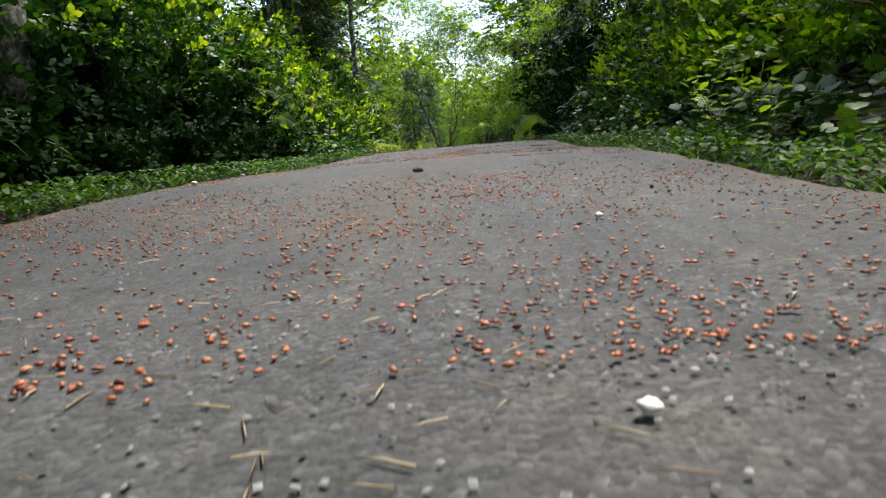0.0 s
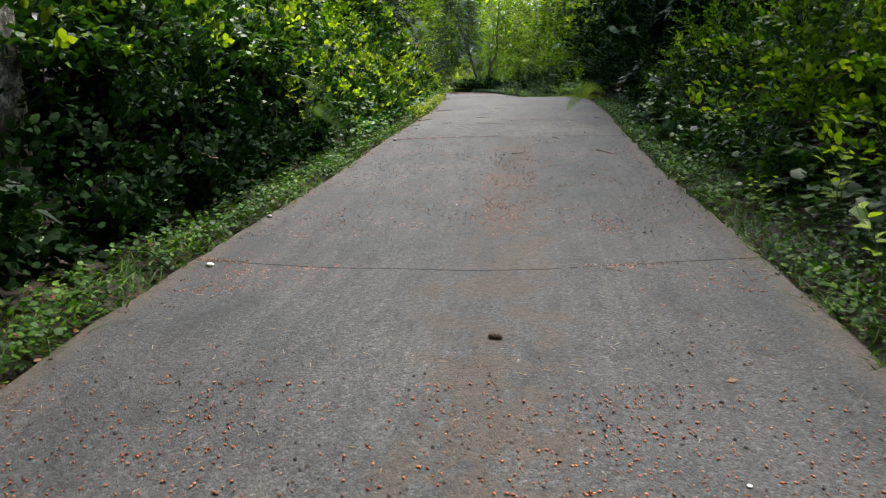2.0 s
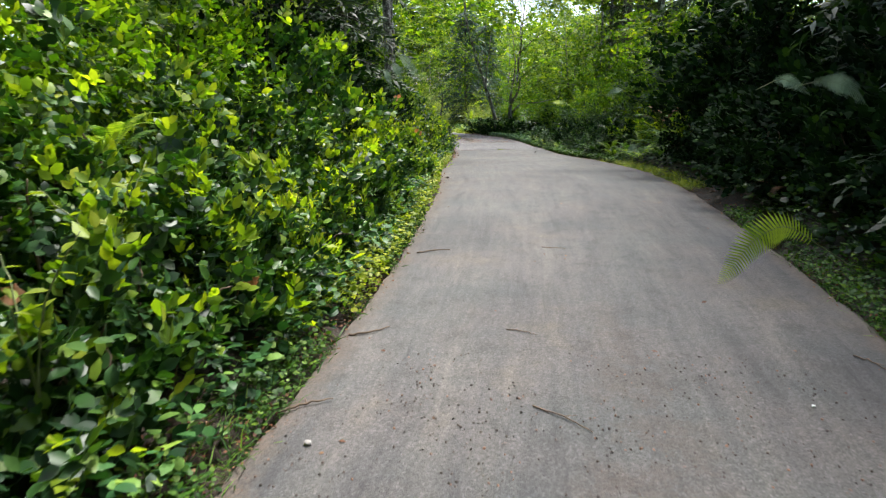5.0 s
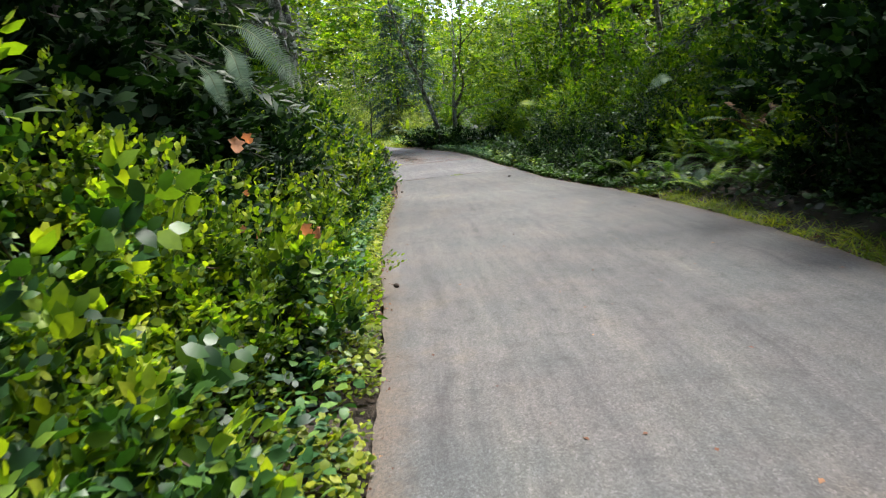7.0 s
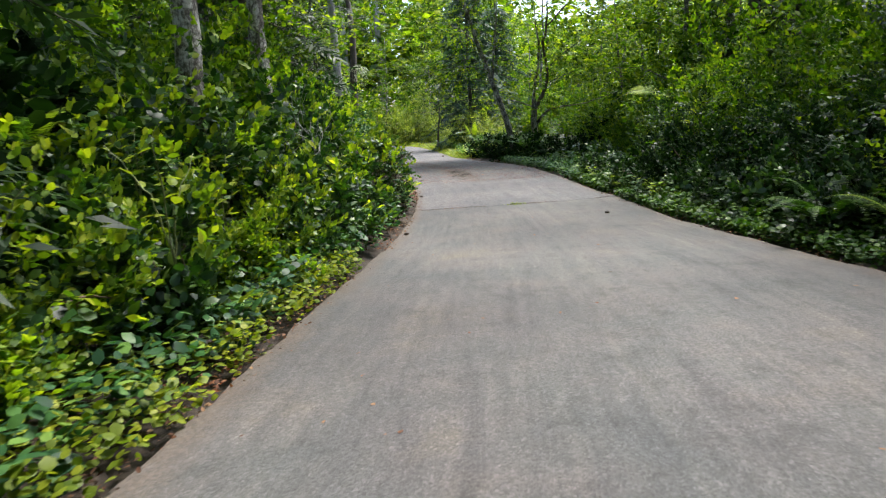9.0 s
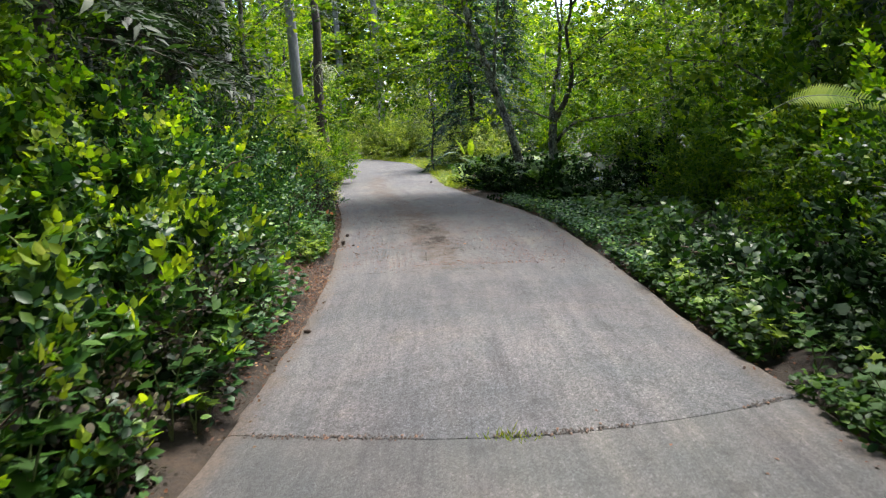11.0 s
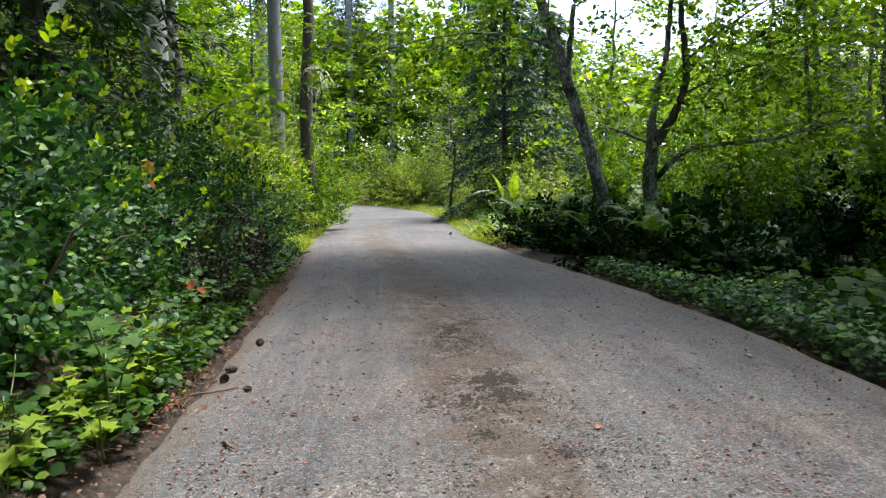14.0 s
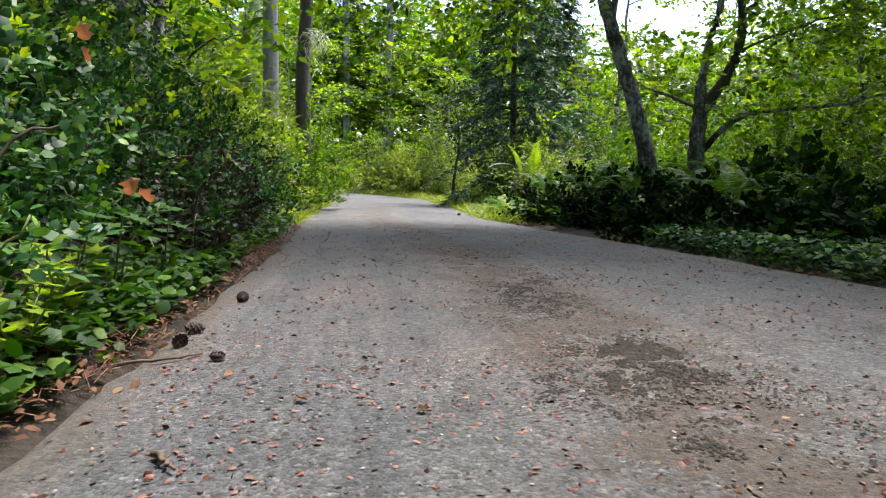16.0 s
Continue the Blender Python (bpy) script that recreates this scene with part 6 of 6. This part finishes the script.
for y, o, z, s in ((19.6, 0.75, 0.75, 0.1), (20.2, 0.9, 0.95, 0.08), (18.9, 0.42, 0.4, 0.12), (11.8, 0.35, 0.45, 0.12), (10.3, 0.6, 0.8, 0.1), (33.8, 0.5, 0.5, 0.1), (34.3, 0.8, 0.9, 0.09), (31.4, 0.6, 0.4, 0.08)):
    x = float(left_edge(y)) - o
    dead_leaf("withered orange leaf caught in the bank's shrubs", ORANGE, x, y, float(ground_z(x, y)) + z, s, U(0, 360), U(20, 60))


def on_road(x, y):
    return float(surface_z(np.array(x), np.array(y)))


for x, y, s, m in ((-1.2, 38.1, 0.06, ORANGE), (-1.5, 38.25, 0.04, DRY), (-0.98, 38.35, 0.05, ORANGE), (-0.85, 38.42, 0.05, DRY), (-1.4, 38.9, 0.04, ORANGE), (-0.75, 39.0, 0.05, DRY), (-2.2, 38.1, 0.05, DRY), (-2.46, 38.13, 0.055, DRY), (-1.05, 40.85, 0.06, DRY), (-0.4, 40.5, 0.055, DRY), (-2.0, 40.2, 0.05, DRY), (-2.75, 38.3, 0.05, ORANGE)):
    dead_leaf("curled dry leaf lying on the lane", m, x, y, on_road(x, y) + 0.004, 0.7 * s, U(0, 360), 4)


def make_cone(seed):
    """A fir cone: overlapping scales round a spindle, lying on its side."""
    r = np.random.default_rng(seed)
    thing = tagged(new("fir_cone"), "dark brown fallen fir cone on the lane", "cone", "cones on the lane")
    s = np.linspace(-0.032, 0.032, 7)
    core = tube(np.stack([0 * s, s, 0 * s + 0.014], 1), [0.003, 0.011, 0.012, 0.009, 0.002], 6)
    part("core", mesh_of("core", *core, CONE), thing)
    t = np.linspace(0, 1, 46)
    a = np.arange(46) * 2.4
    rad = 0.012 * np.sin(np.pi * (0.12 + 0.8 * t))
    d = np.stack([np.cos(a), 0.7 + 0 * a, np.sin(a)], 1)
    pos = np.stack([np.cos(a) * rad, -0.03 + 0.056 * t, np.sin(a) * rad + 0.014], 1)
    up = np.stack([-np.cos(a) * 0.5, 1 + 0 * a, -np.sin(a) * 0.5], 1)
    part("scale_coat", mesh_of("scale_coat", *scatter(ROUND, pos, d, up, 0.015 + 0 * a), CONE), thing, kind="stuff")
    return thing


def road_pose(x, y, turn, size=1.0):
    return Matrix.LocRotScale((x, y, on_road(x, y)), Euler((0, 0, radians(turn))), (size,) * 3)


spread(make_cone(5), [road_pose(x, y, U(0, 360), s) for x, y, s in ((0.71, 2.63, 0.9), (-3.22, 39.37, 1.1), (-3.1, 38.77, 1.1), (-3.05, 38.6, 1.0), (1.01, 31.18, 1.0), (-1.52, 30.27, 1.0), (-2.03, 34.38, 1.0), (-0.97, 21.22, 1.0), (-3.89, 50.6, 1.3), (-2.85, 38.45, 0.7), (-0.92, 8.83, 0.9))])


def make_stone(name, label, mat, seed, size):
    r = np.random.default_rng(seed)
    bm = bmesh.new()
    bmesh.ops.create_icosphere(bm, subdivisions=2, radius=1)
    for v in bm.verts:
        v.co *= 1 + 0.35 * noise.noise(v.co * 1.3 + Vector((seed, 0, 0)))
        v.co.z = v.co.z * 0.6 + 0.45
    me = bpy.data.meshes.new(name)
    bm.to_mesh(me)
    bm.free()
    me.transform(Matrix.Scale(size, 4))
    me.materials.append(mat)
    me.polygons.foreach_set("use_smooth", np.ones(len(me.polygons), bool))
    return tagged(new(name, me), label, "stone", "stones on the paving")


spread(make_stone("white_pebble", "small white pebble lying on the paving", PEBBLE, 3, 0.014), [road_pose(x, y, U(0, 360), s) for x, y, s in ((1.39, 1.76, 0.55), (-0.89, 3.62, 1.6), (1.28, 0.75, 0.8), (1.84, 11.4, 0.7), (1.09, -0.42, 0.7), (0.4, 5.1, 0.45))])
spread(make_stone("grey_stone", "small grey stone on the paving", STONE, 8, 0.016), [road_pose(x, y, U(0, 360), s) for x, y, s in ((-0.96, 4.84, 1.3), (-0.73, 9.46, 1.8), (1.6, 6.5, 1.0), (-2.62, 37.8, 0.6), (-0.3, 39.4, 0.9), (-0.6, 10.9, 1.2))])


def make_stick(x0, y0, x1, y1, thick, seed, label="thin crooked twig lying on the paving"):
    r = np.random.default_rng(seed)
    z0, z1 = on_road(x0, y0) + thick, on_road(x1, y1) + thick
    mid = np.array([(x0 + x1) / 2, (y0 + y1) / 2, (z0 + z1) / 2 + 0.004])
    n = np.array([-(y1 - y0), x1 - x0, 0]) * r.uniform(-0.15, 0.15)
    line = curve_points([(x0, y0, z0), mid + n, (x1, y1, z1)], 5, 0.003, r)
    thing = tagged(new("twig"), label, "twig", "twigs on the paving")
    part("shaft", mesh_of("shaft", *tube(line, [thick, thick * 0.8, thick * 0.4], 5), TWIG), thing)
    side = line[6] + np.array([r.uniform(-0.05, 0.05), r.uniform(-0.05, 0.05), 0.006])
    part("side_twig", mesh_of("side_twig", *tube([line[5], side], [thick * 0.6, thick * 0.2], 4), TWIG), thing)


for k, v in enumerate(((0.45, 11.3, 0.72, 11.05, 0.005), (0.70, 9.95, 0.74, 9.6, 0.005), (1.42, 9.3, 1.5, 9.1, 0.006), (0.86, 7.86, 1.02, 7.97, 0.006), (1.85, 8.15, 1.99, 7.8, 0.008), (-0.62, 14.6, -0.3, 14.7, 0.008), (-0.75, 12.3, -0.5, 12.45, 0.009), (-0.85, 11.2, -0.6, 11.35, 0.008), (0.3, 12.4, 0.5, 12.3, 0.004), (0.62, 14.8, 0.85, 14.7, 0.004), (-2.63, 37.8, -2.55, 37.74, 0.007), (-3.1, 38.35, -2.92, 38.5, 0.006), (2.35, 12.1, 2.45, 11.9, 0.005), (1.25, 3.5, 1.4, 3.4, 0.003), (0.9, 1.4, 1.0, 1.45, 0.003))):
    make_stick(*v, seed=300 + k)

# an old mossy tree on the bank at the bend, with a tuft of pale hanging moss
old = tagged(new("mossy_tree"), "old dark tree with pale moss hanging from a limb", "tree")
r = np.random.default_rng(401)
line = branch(old, [(-7.9, 52.3, 0.8), (-7.95, 52.3, 3.0), (-7.8, 52.3, 5.5), (-8.0, 52.4, 9.0)], [0.2, 0.17, 0.14, 0.05], DARK_BARK, 402, "trunk", 9)
limb = branch(old, [(-7.9, 52.3, 3.9), (-7.6, 51.9, 4.0), (-7.2, 51.6, 3.85)], [0.04, 0.03, 0.012], DARK_BARK, 403)
pieces = []
for i in range(46):
    p = limb[r.integers(4, len(limb))] + r.normal(0, 0.05, 3)
    drop = r.uniform(0.25, 0.75)
    pieces.append(tube([p, p + [r.normal(0, 0.1), r.normal(0, 0.1), 0.02], p + [r.normal(0, 0.16), r.normal(0, 0.1), -drop * 0.5], p + [r.normal(0, 0.18), r.normal(0, 0.1), -drop]], [0.008, 0.006, 0.003], 3))
part("hanging_moss", mesh_of("hanging_moss", *joined(pieces), MOSSY), old, "pale grey-green hanging moss", "stuff")

# a tangle of bare grey twigs in the bank's shrubs
tangle = tagged(new("dead_branches"), "tangle of bare grey dead twigs in the shrubs", "branches")
r = np.random.default_rng(411)
for i in range(16):
    p = np.array([-2.55 + r.normal(0, 0.12), 30.2 + r.normal(0, 0.3), 1.0 + r.uniform(0, 0.4)])
    d = np.array([r.normal(0.1, 0.25), r.normal(-0.1, 0.3), r.uniform(0.2, 0.7)])
    part("dead_twig", mesh_of("dead_twig", *tube(curve_points([p, p + d * 0.5 + r.normal(0, 0.04, 3), p + d], 5, 0.01, r), [0.006, 0.004, 0.0015], 4), GREY_BARK), tangle)
small = make_tree("young_tree", "small forked young tree at the bend", 421, 4.0, 0.05, 1.3, NEEDLE, DARK_BARK, 120, 0.12, 0.35, count=8)
spread(small, [at(-5.2, 58.5, 0, 1.0)])
